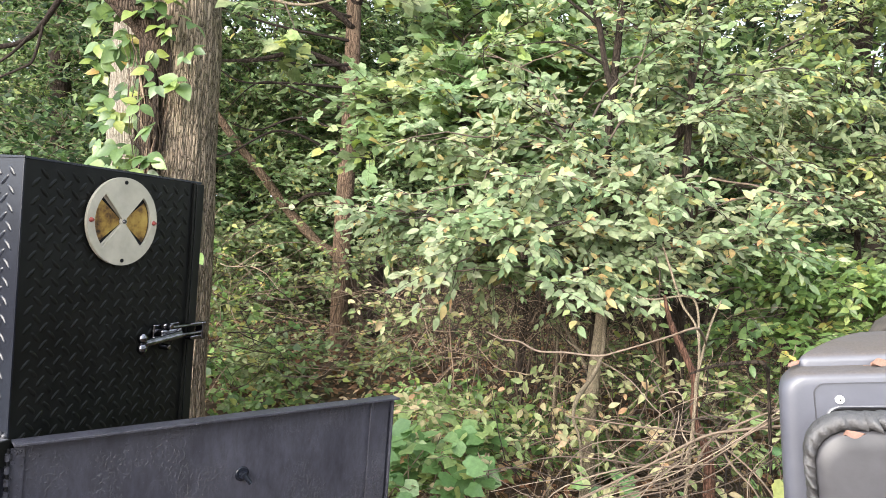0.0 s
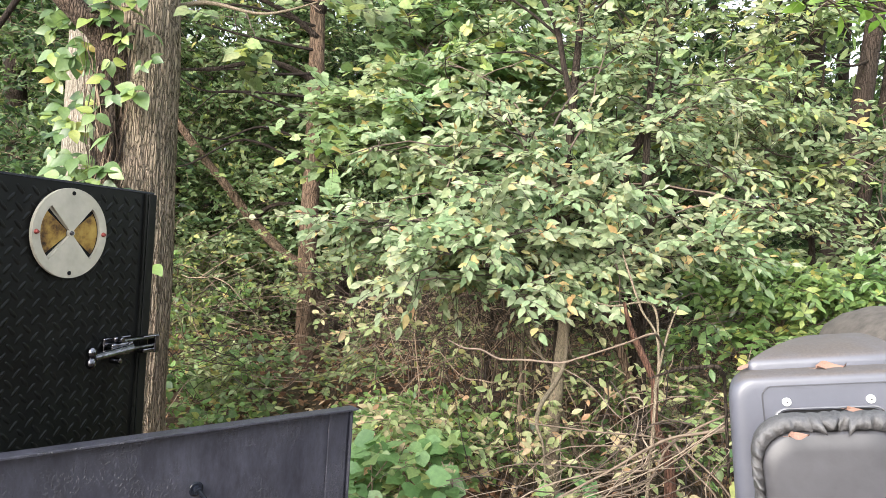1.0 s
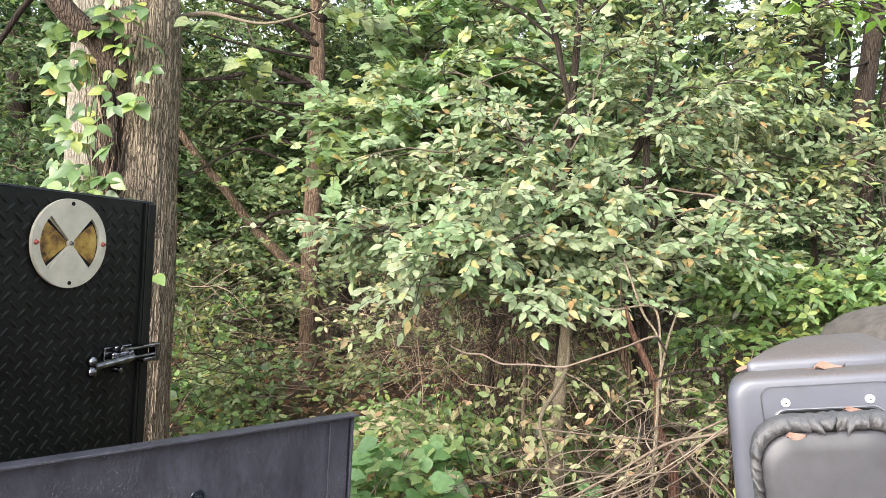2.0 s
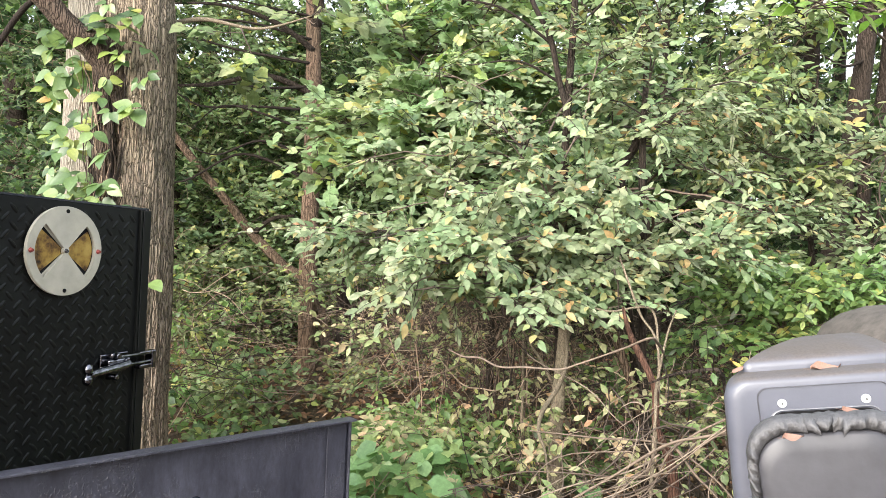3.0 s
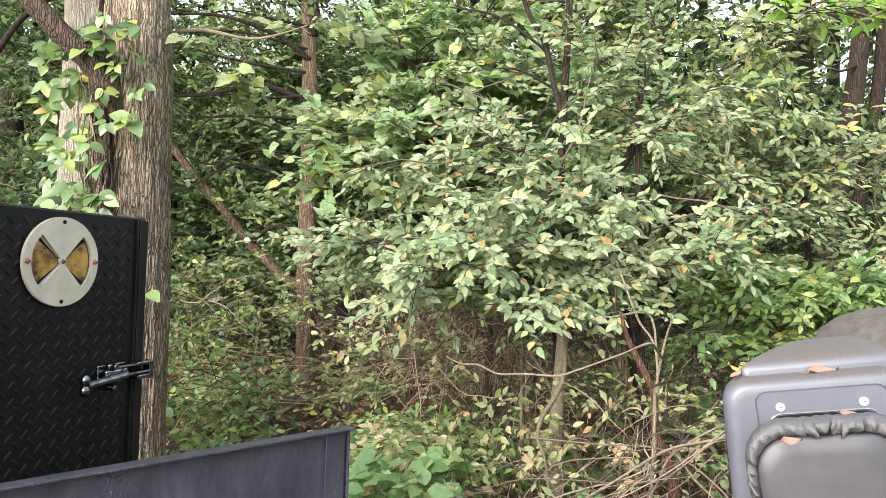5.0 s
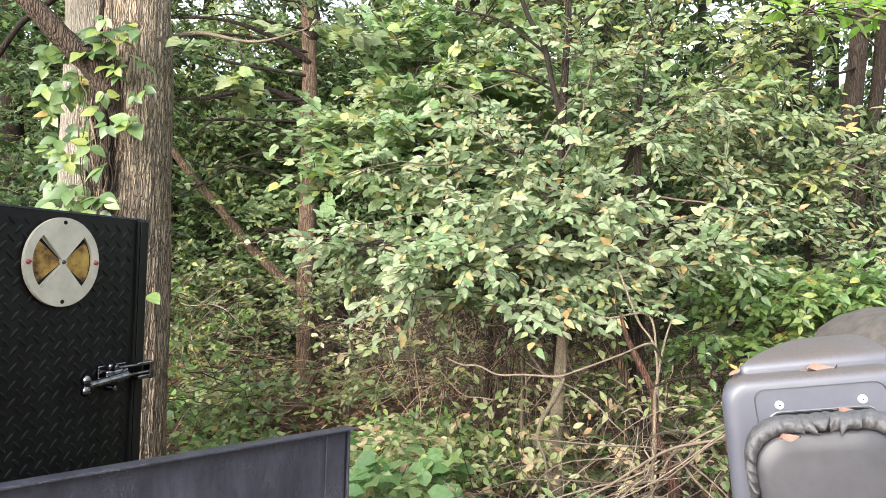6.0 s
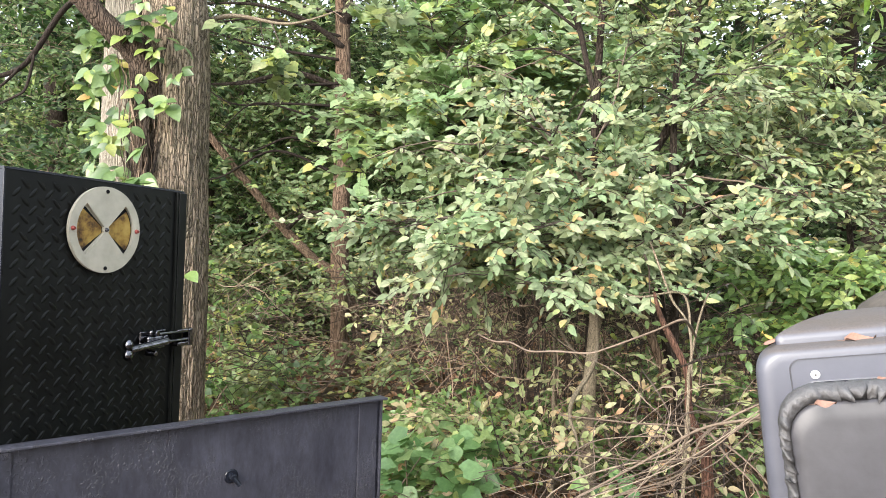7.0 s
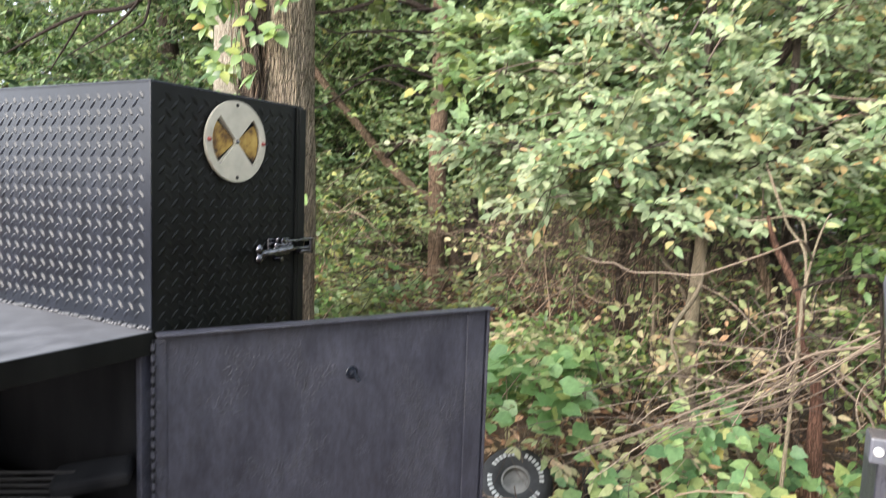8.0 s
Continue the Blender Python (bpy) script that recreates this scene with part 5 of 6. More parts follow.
shrub("maple_sapling", "sapling with flat layers of lobed leaves",
      [[(0.42, 5.3, -0.1, 0.032), (0.39, 5.3, 0.9, 0.028), (0.36, 5.3, 1.6, 0.026), (0.15, 5.3, 2.8, 0.022), (0.05, 5.3, 4.2, 0.014)]],
      [((-0.95, 4.9, 2.72), (0.32, 0.35, 0.2), 78), ((-0.9, 4.9, 2.4), (0.25, 0.3, 0.1), 29), ((-0.5, 4.9, 2.85), (0.5, 0.5, 0.14), 117), ((-0.3, 4.9, 3.1), (0.65, 0.5, 0.14), 143), ((-0.6, 4.9, 3.5), (0.5, 0.4, 0.1), 52), ((0.2, 5.0, 3.35), (0.9, 0.6, 0.2), 143), ((-0.55, 4.8, 2.5), (0.35, 0.4, 0.12), 52), ((0.3, 4.9, 2.75), (0.9, 0.5, 0.24), 130),
       ((0.0, 5.1, 3.75), (1.1, 0.6, 0.24), 156), ((-0.3, 5.0, 2.4), (0.7, 0.4, 0.2), 130), ((0.9, 4.9, 3.2), (0.8, 0.5, 0.3), 104)],
      LEAF_LOBED, LEAF_LAYER, 0.36, 0.048, 0.082, 104, BARK_DARK, bough=0.011, category="sapling", lift=0.0, droop=0.12, rough=0.28, face=0.75, hang=0.06)
shrub("beech_sapling", "sapling with long thin horizontal boughs and small leaves",
      [[(1.7, 5.8, -0.1, 0.035), (1.7, 5.8, 2.0, 0.03), (1.65, 5.8, 4.6, 0.015)]],
      [((1.6, 5.6, 3.6), (1.5, 0.7, 0.45), 117), ((1.95, 5.6, 3.3), (0.75, 0.7, 0.55), 79), ((1.2, 5.1, 3.0), (0.7, 0.5, 0.4), 51), ((0.9, 5.6, 4.0), (1.2, 0.7, 0.45), 93), ((2.0, 5.5, 2.6), (0.8, 0.6, 0.4), 61), ((2.3, 5.3, 3.5), (0.7, 0.4, 0.3), 90), ((2.6, 5.4, 3.05), (0.5, 0.4, 0.25), 40)],
      LEAF_OVAL, LEAF_UPPER, 0.38, 0.04, 0.085, 105, BARK_DARK, bough=0.012, category="sapling", lift=0.0, droop=0.2, rough=0.5)

# overhanging leafy tips of a tree beside the camera's field of view
shrub("overhanging_bough", "bough with broad bright green leaves",
      [[(4.4, 4.4, -0.1, 0.05), (4.3, 4.3, 2.2, 0.045), (3.6, 3.9, 3.3, 0.03), (2.6, 3.4, 3.25, 0.014), (1.9, 3.1, 2.95, 0.006)]],
      [((1.42, 2.95, 2.9), (0.22, 0.2, 0.03), 11), ((2.1, 3.25, 3.1), (0.3, 0.25, 0.06), 10)],
      LEAF_OVAL, LEAF_BACKLIT, 0.2, 0.04, 0.095, 106, category="bough", lift=0.0, droop=0.05, hang=0.02, face=0.7, rough=0.3)
shrub("lobed_bough", "thin bough with large flat pale green leaves",
      [[(-2.0, 4.45, 3.2, 0.02), (-1.7, 4.5, 3.3, 0.014), (-1.3, 4.5, 3.25, 0.009), (-0.9, 4.45, 3.35, 0.005)]],
      [((-1.45, 4.5, 2.98), (0.3, 0.25, 0.04), 14), ((-1.05, 4.4, 3.42), (0.25, 0.25, 0.05), 8), ((-0.88, 4.2, 3.24), (0.15, 0.15, 0.03), 8)],
      LEAF_LOBED, LEAF_UPPER, 0.28, 0.05, 0.095, 107, category="bough", lift=0.0, droop=0.05, rough=0.2, face=1.2, bough=0.005, spread=0.4)


def thicket(name, label, blobs, shape, leaf, length, gap, size, seed, twig_r=0.003, category="undergrowth", **kw):
    r = np.random.default_rng(seed)
    lb, tb = leafy(r, blobs, shape, length, gap, size, twig_r, **kw)
    me = leaves_mesh(name, lb, leaf)
    ob = tagged(put(name, me), label, category, kind="stuff")
    if tb:
        put("twig_growth", leaves_mesh("twig_growth", tb, TWIG), ob, kind="stuff")
    return ob


# Shade of the wood is partly put into the leaf colour here.
thicket("shaded_thicket", "green thicket of small leaves, darkened in colour for the shade",
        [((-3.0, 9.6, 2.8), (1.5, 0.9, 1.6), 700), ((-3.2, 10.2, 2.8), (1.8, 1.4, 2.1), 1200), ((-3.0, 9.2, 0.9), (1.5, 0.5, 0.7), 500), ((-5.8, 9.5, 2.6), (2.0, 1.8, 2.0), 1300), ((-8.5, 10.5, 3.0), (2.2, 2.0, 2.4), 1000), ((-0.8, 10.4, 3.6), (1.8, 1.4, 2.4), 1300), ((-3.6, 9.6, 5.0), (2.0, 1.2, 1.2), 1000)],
        LEAF_OVAL, LEAF_MID_SHADE, 0.45, 0.05, 0.085, 201, 0.004, loose=0.22, face=0.9, rough=0.7)
thicket("wood_edge_thicket", "green thicket along the edge of the wood, leaf colour darkened for shade",
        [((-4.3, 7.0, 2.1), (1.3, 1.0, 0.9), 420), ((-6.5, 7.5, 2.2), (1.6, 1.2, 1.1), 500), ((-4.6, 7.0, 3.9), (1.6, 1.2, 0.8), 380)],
        LEAF_OVAL, LEAF_DARK_SHADE, 0.4, 0.045, 0.08, 202, 0.004, face=0.8)
# Lighter leaf colour brightens this dim ground in place of real light.
thicket("shaded_undergrowth", "sparse small-leaved undergrowth in the shade, leaf colour lightened to brighten it",
        [((-2.4, 8.9, 0.9), (1.2, 0.6, 0.75), 420), ((-0.7, 9.2, 0.9), (1.2, 0.6, 0.8), 380), ((-2.6, 7.4, 0.7), (0.6, 0.4, 0.55), 130), ((-0.9, 7.2, 0.45), (0.4, 0.4, 0.3), 70), ((-0.35, 5.9, 1.75), (0.55, 0.4, 0.4), 90), ((-1.0, 7.0, 1.5), (0.35, 0.3, 0.5), 60), ((-0.2, 6.2, 1.0), (0.7, 0.4, 0.4), 60), ((-2.2, 6.6, 0.45), (0.6, 0.5, 0.35), 150), ((-1.75, 6.2, 0.35), (0.4, 0.5, 0.3), 110), ((-3.2, 7.6, 1.6), (0.7, 0.5, 0.6), 130), ((-4.4, 8.4, 1.0), (1.0, 0.8, 0.8), 300), ((-1.9, 7.2, 1.3), (0.25, 0.3, 0.5), 40),
         ((0.0, 5.6, 0.6), (1.0, 0.6, 0.25), 50), ((0.5, 6.8, 0.9), (1.5, 0.6, 0.5), 60), ((0.9, 5.0, 1.0), (0.7, 0.5, 0.5), 40), ((1.6, 4.8, 0.9), (0.5, 0.4, 0.4), 30)],
        LEAF_OVAL, LEAF_UPPER, 0.3, 0.05, 0.08, 211, loose=0.16)
# Thicket added with pale leaves where too little light arrives.
thicket("lightened_thicket", "added thicket of thin shoots, leaf colour lightened to make up for missing light",
        [((-2.9, 8.75, 2.7), (1.3, 0.35, 1.3), 380), ((-2.6, 8.7, 1.3), (1.2, 0.3, 0.6), 180), ((-0.9, 9.0, 2.0), (0.6, 0.4, 1.0), 140), ((-2.7, 8.8, 4.4), (1.3, 0.4, 0.7), 200)],
        LEAF_OVAL, LEAF_LAYER, 0.4, 0.055, 0.095, 213, 0.004, face=1.0, rough=0.6, loose=0.2)
# Added leaf layer, mostly out of view, that keeps sky light off the wood.
thicket("shading_canopy", "leafy canopy added high over the wood, mostly out of view, to block the sky",
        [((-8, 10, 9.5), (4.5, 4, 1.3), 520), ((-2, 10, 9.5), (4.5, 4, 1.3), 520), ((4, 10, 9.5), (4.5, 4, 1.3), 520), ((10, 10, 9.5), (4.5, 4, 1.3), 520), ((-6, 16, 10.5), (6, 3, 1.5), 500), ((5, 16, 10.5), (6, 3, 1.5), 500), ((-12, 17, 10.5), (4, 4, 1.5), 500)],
        LEAF_SMALL, LEAF_MID_SHADE, 0.9, 0.07, 0.26, 212, 0.0, category="canopy", loose=0.5)
# Far foliage: darkened leaf colour stands in for deep shade in the gaps.
thicket("far_thicket", "distant green thicket between the trunks, leaf colour darkened for shade",
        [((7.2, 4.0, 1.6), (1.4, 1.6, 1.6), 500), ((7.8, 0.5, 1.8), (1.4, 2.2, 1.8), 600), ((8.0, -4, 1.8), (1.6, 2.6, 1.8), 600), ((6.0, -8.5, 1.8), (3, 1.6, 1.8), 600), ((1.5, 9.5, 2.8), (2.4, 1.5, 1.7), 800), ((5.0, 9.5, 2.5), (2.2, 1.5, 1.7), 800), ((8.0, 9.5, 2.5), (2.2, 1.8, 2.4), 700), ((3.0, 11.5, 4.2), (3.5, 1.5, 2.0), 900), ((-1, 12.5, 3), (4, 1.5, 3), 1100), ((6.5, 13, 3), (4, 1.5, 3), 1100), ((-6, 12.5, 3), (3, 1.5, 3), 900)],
        LEAF_SMALL, LEAF_DARK_SHADE, 0.55, 0.06, 0.13, 203, 0.004, loose=0.3)
thicket("deep_wood", "green wood in the distance, leaf colour darkened for shade",
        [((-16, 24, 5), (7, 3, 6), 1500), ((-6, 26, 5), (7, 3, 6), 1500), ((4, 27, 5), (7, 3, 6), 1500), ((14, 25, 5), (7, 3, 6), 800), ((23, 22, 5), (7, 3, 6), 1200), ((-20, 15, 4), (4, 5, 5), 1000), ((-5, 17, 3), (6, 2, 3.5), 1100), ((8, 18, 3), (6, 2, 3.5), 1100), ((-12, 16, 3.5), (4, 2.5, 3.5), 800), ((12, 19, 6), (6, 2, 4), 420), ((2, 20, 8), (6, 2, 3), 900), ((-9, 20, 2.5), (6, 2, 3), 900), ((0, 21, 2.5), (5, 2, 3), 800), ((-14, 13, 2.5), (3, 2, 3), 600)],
        LEAF_SMALL, LEAF_MID_SHADE, 1.2, 0.07, 0.28, 204, 0.0, loose=0.7)
thicket("woodland_herbs", "low green herbs and seedlings on the ground",
        [((-2.3, 5.6, 0.5), (0.6, 0.5, 0.35), 110), ((-3.0, 6.0, 0.9), (0.6, 0.6, 0.6), 100), ((-1.75, 5.4, 0.3), (0.4, 0.4, 0.2), 50), ((-2.6, 6.4, 0.9), (0.7, 0.6, 0.7), 130), ((-0.5, 5.6, 0.3), (0.5, 0.6, 0.22), 80), ((0.3, 5.4, 0.3), (1.0, 1.0, 0.24), 130), ((-1.9, 6.9, 0.2), (1.0, 0.7, 0.25), 110), ((1.0, 5.2, 0.4), (0.5, 0.4, 0.25), 60), ((2.4, 5.6, 0.5), (1.2, 1.0, 0.45), 140), ((1.9, 4.6, 0.7), (0.5, 0.5, 0.3), 50), ((-0.1, 4.2, 0.55), (0.4, 0.4, 0.2), 70),
         ((3.2, 4.2, 0.6), (0.8, 0.6, 0.5), 90)],
        LEAF_WIDE, LEAF_GREEN, 0.22, 0.045, 0.06, 205, face=0.5)
thicket("yellowing_seedlings", "thin seedlings with yellowing leaves",
        [((1.0, 3.7, 0.85), (0.5, 0.4, 0.3), 60), ((0.1, 3.5, 0.76), (0.45, 0.3, 0.14), 95), ((0.6, 4.2, 1.15), (0.8, 0.6, 0.3), 16), ((1.2, 3.6, 1.1), (0.6, 0.6, 0.3), 14), ((0.4, 3.2, 0.5), (0.6, 0.35, 0.2), 60), ((0.0, 3.3, 0.5), (0.35, 0.3, 0.25), 60), ((0.25, 3.9, 1.3), (0.8, 0.4, 0.22), 16), ((-0.35, 4.6, 1.25), (0.5, 0.4, 0.3), 26), ((0.55, 3.6, 1.0), (0.5, 0.3, 0.2), 22)],
        LEAF_OVAL, LEAF_CREAM, 0.22, 0.045, 0.06, 206)
thicket("green_seedlings", "small green seedlings under the shrub",
        [((0.2, 4.7, 0.5), (0.7, 0.4, 0.22), 80), ((1.7, 5.2, 0.8), (0.7, 0.6, 0.3), 60), ((-0.2, 4.6, 0.5), (0.5, 0.4, 0.25), 60), ((1.7, 3.6, 0.6), (0.3, 0.3, 0.25), 30), ((0.6, 6.6, 0.8), (1.6, 0.5, 0.4), 60), ((2.3, 5.4, 1.0), (0.7, 0.5, 0.3), 60)],
        LEAF_OVAL, LEAF_GREEN, 0.24, 0.04, 0.062, 208, face=0.7)
thicket("ivy_patch", "patch of three-lobed green leaves over the litter",
        [((0.9, 2.75, 0.3), (0.5, 0.4, 0.12), 77), ((0.45, 2.8, 0.3), (0.3, 0.3, 0.14), 49), ((1.6, 2.9, 0.35), (0.5, 0.4, 0.18), 42), ((0.75, 3.0, 0.55), (0.25, 0.2, 0.08), 18), ((1.32, 2.9, 0.85), (0.12, 0.12, 0.06), 4), ((0.1, 2.85, 0.3), (0.12, 0.15, 0.08), 10)],
        LEAF_LOBED, LEAF_HERB, 0.2, 0.04, 0.075, 207, loose=0.09, face=0.75, rough=0.35)


# broad-leaved vine beside the open door
def broad_vine():
    ob = new("broad_leaved_vine")
    tagged(ob, "broad-leaved green vine beside the open steel door", "vine")
    r = np.random.default_rng(31)
    shapes = [mesh_of("leaf", v, f, LEAF_GRAPE, True) for v, f in (LEAF_ROUND, LEAF_LOBED, LEAF_LOBED)]
    for i in range(9):
        a = (-0.4 + 0.07 * i, 3.5, 0.0)
        put("stem", trunk_mesh("stem", [(*a, 0.006), (a[0] + r.normal(0, .08), 3.3, 0.35, 0.005), (a[0] * 0.6 + r.normal(0, .1), 3.2, 0.75, 0.003)], TWIG, 6, 5, 0, 0.05, seed=i), ob)
    for i in range(200):
        u = r.random()
        p = site(r.uniform(-0.5, 0.12), 3.3 + r.normal(0, 0.14), 0.5 + 0.33 * r.random() ** 0.7 - 0.1 * (u < 0.2))
        al = Vector((r.normal(0, 1), r.normal(0, 1), r.normal(-0.15, 0.25))).normalized()
        no = site(r.normal(0, 0.25), -0.6 + r.normal(0, 0.25), 0.8) - STATION
        no = (no - al * no.dot(al)).normalized()
        put("leaf", shapes[i % 3], ob, m=Matrix.Translation(p) @ Matrix((al.cross(no), al, no)).transposed().to_4x4() @ Matrix.Scale(r.uniform(0.065, 0.115), 4))


broad_vine()


# ---- wood: dead twigs, brush and litter ----
def branch_thing(name, label, keys, mat, seed, category="branch"):
    ob = put(name, trunk_mesh(name, keys, mat, 9, 7, 0, 0.12, seed=seed))
    return tagged(ob, label, category, group="fallen branches")


DRY = BRUSH
branch_thing("bare_branch", "pale bare branch lying across the stems", [(0.03, 2.95, 1.36, 0.0022), (0.1, 2.92, 1.335, 0.0034), (0.17, 2.90, 1.335, 0.0038), (0.25, 2.87, 1.305, 0.004), (0.36, 2.84, 1.312, 0.004), (0.49, 2.80, 1.315, 0.0042), (0.56, 2.76, 1.345, 0.004), (0.63, 2.70, 1.385, 0.0042), (0.71, 2.60, 1.44, 0.0042), (0.77, 2.50, 1.49, 0.0046), (0.84, 2.62, 1.46, 0.005), (0.945, 2.86, 1.39, 0.005)], DRY, 1)
branch_thing("crooked_branch", "crooked dead branch with a sharp bend", [(0.71, 3.85, 1.4, 0.0067), (0.67, 3.60, 1.22, 0.0101), (0.61, 3.50, 1.11, 0.0119), (0.52, 3.40, 1.00, 0.0112), (0.51, 3.40, 0.90, 0.0096), (0.55, 3.40, 0.78, 0.0079), (0.57, 3.40, 0.5, 0.0062), (0.52, 3.4, 0.0, 0.0062)], BARK_STEM, 2)
branch_thing("upright_stick", "thin upright dead stick", [(0.9, 2.9, 0.02, 0.009), (0.93, 2.90, 1.06, 0.0065), (0.93, 2.90, 1.23, 0.006), (0.95, 2.85, 1.46, 0.0045), (0.97, 2.80, 1.58, 0.0027)], BARK_STEM, 3)
branch_thing("hooked_branch", "bare branch hooked over beside the grey housing", [(1.2, 2.75, 0.9, 0.0060), (1.14, 2.70, 1.28, 0.0067), (1.08, 2.60, 1.35, 0.0083), (1.05, 2.60, 1.37, 0.0067), (0.94, 2.70, 1.33, 0.0060), (0.85, 2.75, 1.28, 0.0045)], BARK_DARK, 4)
branch_thing("forked_branch", "slender dead branch rising from the brush", [(1.0, 3.1, 0.9, 0.007), (1.03, 3.20, 1.36, 0.0062), (0.97, 3.30, 1.52, 0.006), (0.90, 3.30, 1.69, 0.0055), (0.87, 3.35, 1.80, 0.003)], BARK_STEM, 5)
branch_thing("forked_branch", "slender dead branch rising from the brush", [(1.03, 3.2, 1.36, 0.006), (1.02, 3.30, 1.55, 0.006), (0.82, 3.30, 1.53, 0.0060), (0.73, 3.40, 1.55, 0.0037)], BARK_STEM, 6)
branch_thing("dead_sapling", "thin upright brown stem", [(0.58, 4.60, -0.1, 0.02), (0.57, 4.60, 0.94, 0.0120), (0.56, 4.60, 1.29, 0.0112), (0.55, 4.60, 1.7, 0.0090)], BARK_STEM, 7)
branch_thing("dead_sapling", "thin leaning brown stem", [(1.1, 4.2, 0.0, 0.0120), (0.73, 4.30, 0.96, 0.0105), (0.60, 4.40, 1.20, 0.0105), (0.40, 4.50, 1.5, 0.0090)], BARK_STEM, 8)
RED = bark("rotten_red_wood", (0.03, 0.016, 0.012), (0.13, 0.068, 0.05), 90, 0.01)
branch_thing("rotten_stem", "rotten reddish stem leaning out of the brush", [(1.12, 3.05, -0.1, 0.042), (1.1, 3.1, 0.5, 0.035), (1.08, 3.1, 0.83, 0.022), (1.01, 3.13, 1.02, 0.017), (1.0, 3.15, 1.2, 0.015), (0.9, 3.2, 1.42, 0.014), (0.86, 3.22, 1.56, 0.006)], RED, 9, "stem")
branch_thing("dead_sapling", "leaning brown stem with rough bark", [(1.4, 4.2, 0.0, 0.032), (1.28, 4.2, 0.76, 0.027), (1.07, 4.2, 1.35, 0.024), (0.95, 4.2, 1.8, 0.017), (0.9, 4.2, 2.1, 0.008)], BARK_BROWN, 10)


def brush_heap():
    r = np.random.default_rng(41)
    n = 38
    way = np.array([(1.45, 2.78, 1.14), (1.0, 2.88, 1.02), (0.62, 2.86, 0.84), (0.2, 2.8, 0.62), (-0.05, 2.8, 0.5)])
    u0, u1 = r.uniform(0.0, 1.5, n), r.uniform(1.4, 4.0, n)
    at = lambda u: np.stack([np.interp(u, np.arange(5), way[:, k]) for k in range(3)], 1)
    a = at(u0) + r.normal(0, 1, (n, 3)) * np.array([0.08, 0.1, 0.05])
    b = at(u1) + r.normal(0, 1, (n, 3)) * np.array([0.12, 0.15, 0.1])
    stray = r.random(n) < 0.4
    b[stray] = a[stray] + r.normal(0, 1, (stray.sum(), 3)) * np.array([0.35, 0.2, 0.16])
    b[:, 2] = np.maximum(b[:, 2], 0.03)
    heap = new("brush_heap")
    tagged(heap, "tangled heap of dry grey-brown twigs and vines", "brush heap")
    lines = arcs(r, a, b, r.normal(0.0, 0.06, n), 14, 0.032)
    put("twig_growth", leaves_mesh("twig_growth", [tubes(lines, 0.0014 + 0.0052 * r.random(n) ** 2.4, r.uniform(0.001, 0.003, n), 5)], BRUSH), heap, kind="stuff")
    for i, k in enumerate([[(1.35, 2.75, 1.12, 0.0056), (1.1, 2.8, 1.06, 0.0061), (0.95, 2.85, 1.0, 0.0065), (0.7, 2.85, 0.84, 0.0056), (0.35, 2.8, 0.66, 0.0043), (0.0, 2.8, 0.5, 0.0026)],
                           [(1.4, 2.8, 1.2, 0.0043), (1.2, 2.85, 1.12, 0.0048), (1.0, 2.88, 0.98, 0.0048), (0.9, 2.9, 0.8, 0.0043), (0.55, 2.9, 0.66, 0.0035), (0.2, 2.9, 0.4, 0.0022)],
                           [(0.4, 2.95, 1.02, 0.0026), (0.7, 2.95, 1.0, 0.0035), (1.0, 2.95, 0.98, 0.0043), (1.2, 2.85, 0.85, 0.0039), (1.3, 2.8, 0.7, 0.0030)],
                           [(1.0, 2.9, 1.02, 0.0061), (1.08, 2.85, 0.9, 0.0052), (1.2, 2.8, 0.75, 0.0043), (1.25, 2.8, 0.4, 0.0035), (1.2, 2.85, 0.02, 0.0035)]]):
        put("bough", trunk_mesh("bough", k, BRUSH, 8, 7, 0, 0.1, seed=50 + i), heap)


brush_heap()


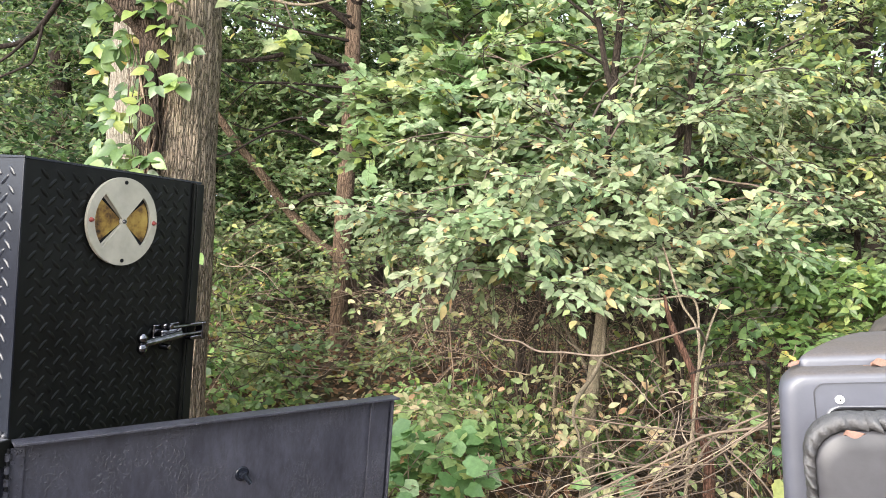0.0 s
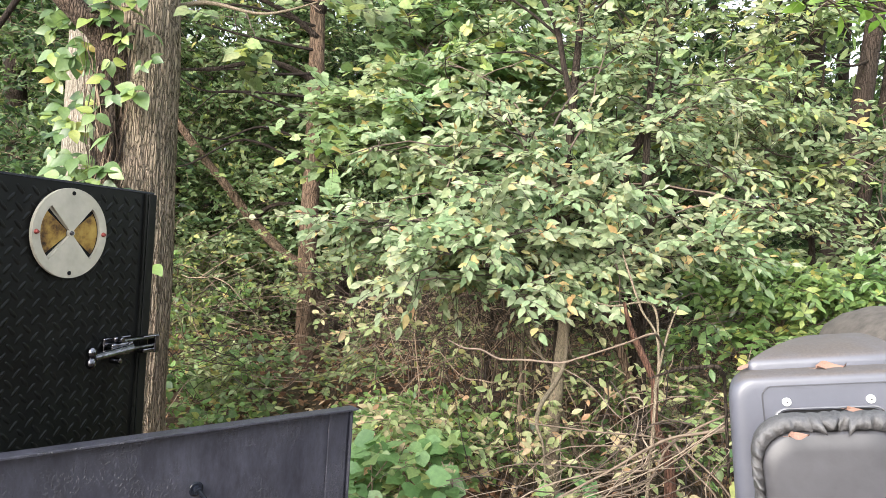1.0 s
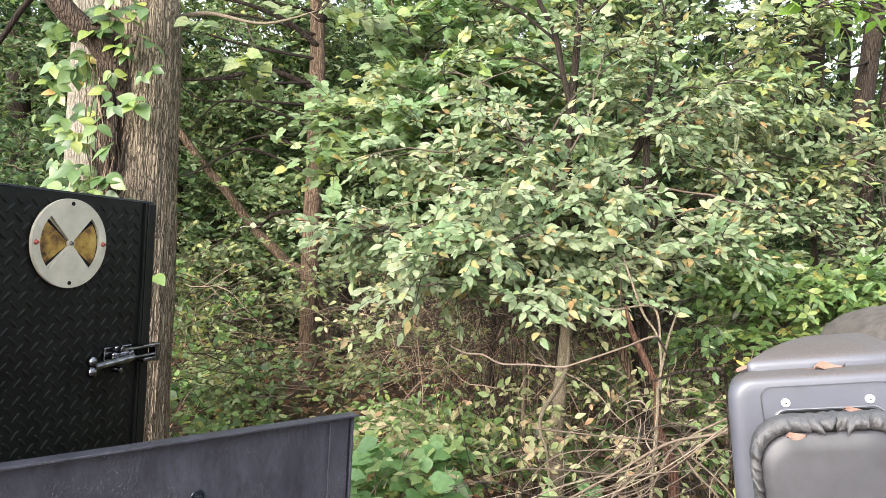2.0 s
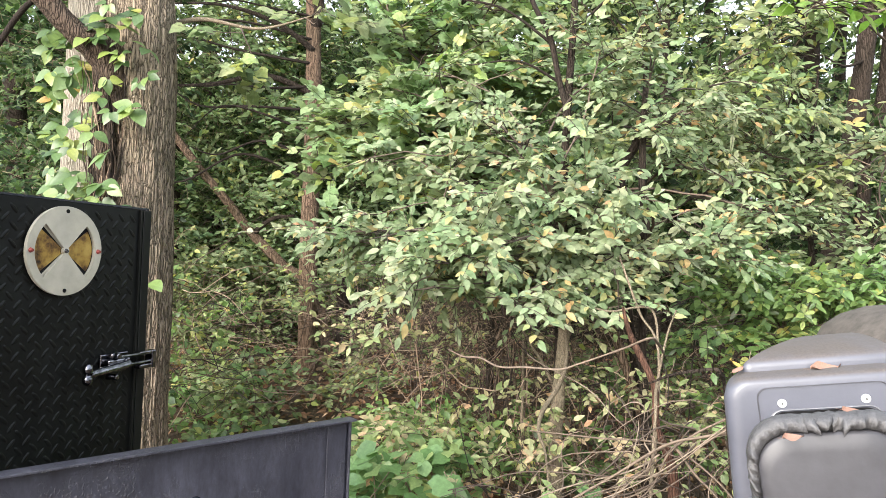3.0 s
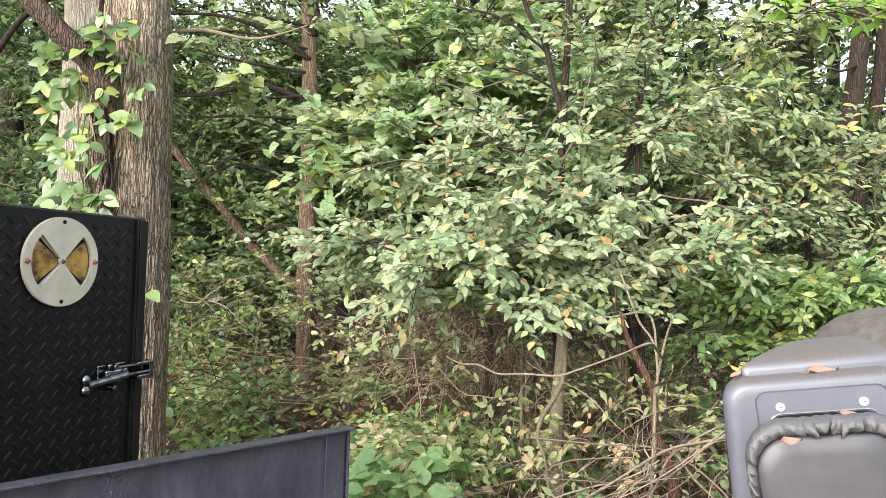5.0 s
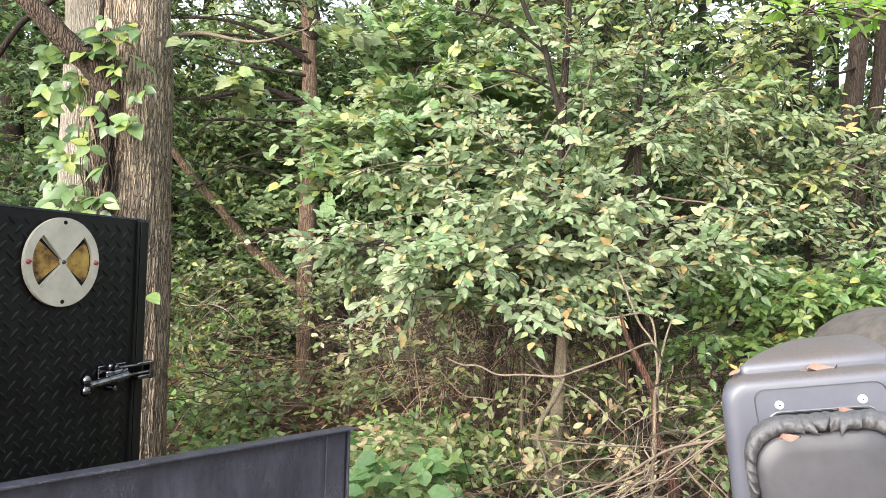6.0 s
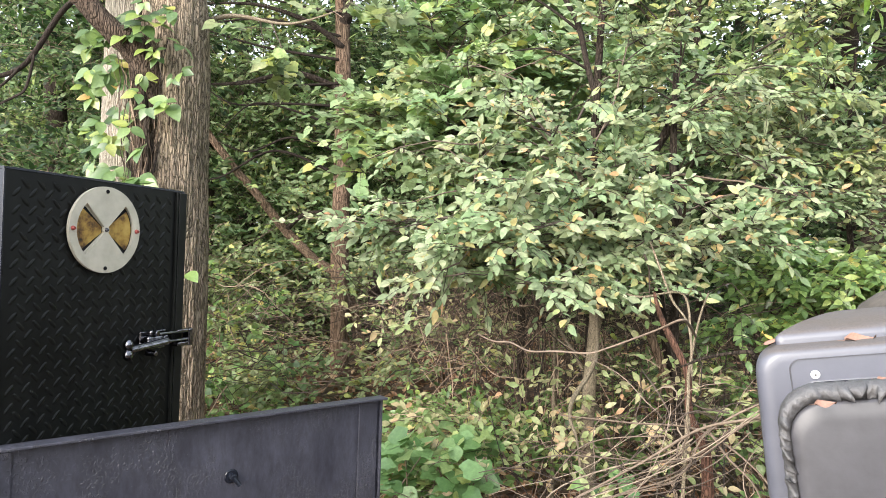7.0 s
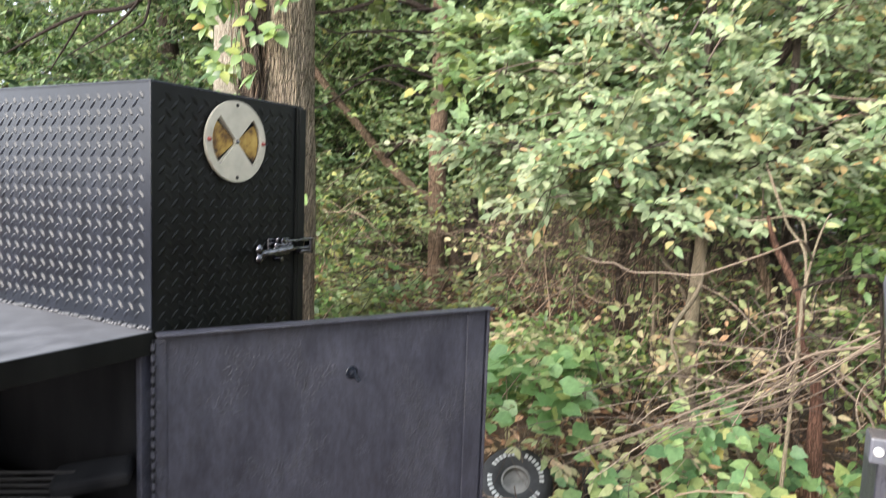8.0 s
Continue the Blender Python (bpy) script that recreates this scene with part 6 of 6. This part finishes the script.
def tangle():
    r = np.random.default_rng(42)
    blocks = []
    for c, rad, n, ln, thick in [((0.1, 5.2, 1.25), (1.0, 0.7, 0.3), 230, 0.6, 0.0028), ((1.8, 5.4, 1.0), (1.1, 0.9, 0.5), 160, 0.7, 0.003), ((0.1, 6.2, 1.0), (0.9, 0.9, 0.6), 200, 0.8, 0.0035), ((-2.6, 6.6, 0.9), (0.9, 0.6, 0.7), 110, 0.9, 0.0035),
                                 ((-2.2, 8.6, 0.8), (1.4, 0.6, 0.6), 200, 0.9, 0.004), ((-0.6, 8.6, 0.9), (1.0, 0.6, 0.6), 160, 0.9, 0.004), ((0.0, 4.3, 1.4), (0.6, 0.4, 0.15), 110, 0.45, 0.002), ((3.2, 5.8, 0.8), (1.4, 1.0, 0.6), 200, 0.8, 0.004), ((1.1, 3.7, 0.6), (0.9, 0.6, 0.4), 150, 0.6, 0.003), ((0.9, 4.5, 1.2), (0.9, 0.5, 0.4), 170, 0.6, 0.003), ((-1.95, 5.6, 0.8), (0.7, 0.5, 0.45), 55, 0.7, 0.0034), ((0.5, 3.1, 0.2), (0.9, 0.6, 0.15), 110, 0.5, 0.003)]:
        a = in_blob(r, n, c, rad)
        d = unit(r.normal(size=(n, 3)) * np.array([1, 0.8, 0.6])) * ln * r.uniform(0.4, 1.4, n)[:, None]
        b = a + d
        b[:, 2], a[:, 2] = np.maximum(b[:, 2], 0.02), np.maximum(a[:, 2], 0.02)
        blocks.append(tubes(arcs(r, a, b, r.normal(0.02, 0.12, n), 8, 0.02), thick * r.uniform(0.5, 1.8, n), thick * r.uniform(0.2, 0.8, n), 4))
    ob = put("bramble_tangle", leaves_mesh("bramble_tangle", blocks, MID_TWIG))
    tagged(ob, "tangle of thin brown bramble and vine stems", "brambles", kind="stuff")
    # dead stems that hang down to the ground
    n = 80
    a = in_blob(r, n, (1.0, 5.2, 1.4), (1.5, 1.2, 0.4))
    b = a + r.normal(0, 0.25, (n, 3))
    b[:, 2] = 0.0
    ob = put("hanging_stems", leaves_mesh("hanging_stems", [tubes(arcs(r, a, b, r.normal(0, 0.1, n), 8, 0.02), r.uniform(0.002, 0.006, n), r.uniform(0.002, 0.005, n), 4)], MID_TWIG))
    tagged(ob, "thin brown stems standing in the undergrowth", "stems", kind="stuff")


tangle()


def litter():
    r = np.random.default_rng(43)
    n = 26000
    p = np.stack([r.uniform(-5, 6, n), 1.6 + 8 * r.random(n) ** 1.4 - 0.5 * r.random(n) ** 3 + r.normal(0, 0.25, n), np.zeros(n)], 1)
    w = site_np(p)
    w[:, 2] = ground_height(w[:, 0], w[:, 1]) + r.uniform(0.004, 0.05, n)
    keep = ~((w[:, 0] > -1.6) & (w[:, 0] < 0.62) & (w[:, 1] > -0.05) & (w[:, 1] < 0.85))
    w = w[keep]
    n = len(w)
    al = np.stack([r.normal(size=n), r.normal(size=n), r.normal(0, 0.4, n)], 1)
    no = np.array([0, 0, 1.0]) + 0.7 * r.normal(size=(n, 3))
    ob = put("leaf_litter", leaves_mesh("leaf_litter", [leaf_arrays(LEAF_OVAL, w, al, no, r.uniform(0.05, 0.11, n))], LEAF_DEAD))
    tagged(ob, "brown dead leaves on the woodland floor", "leaf litter", kind="stuff")


litter()
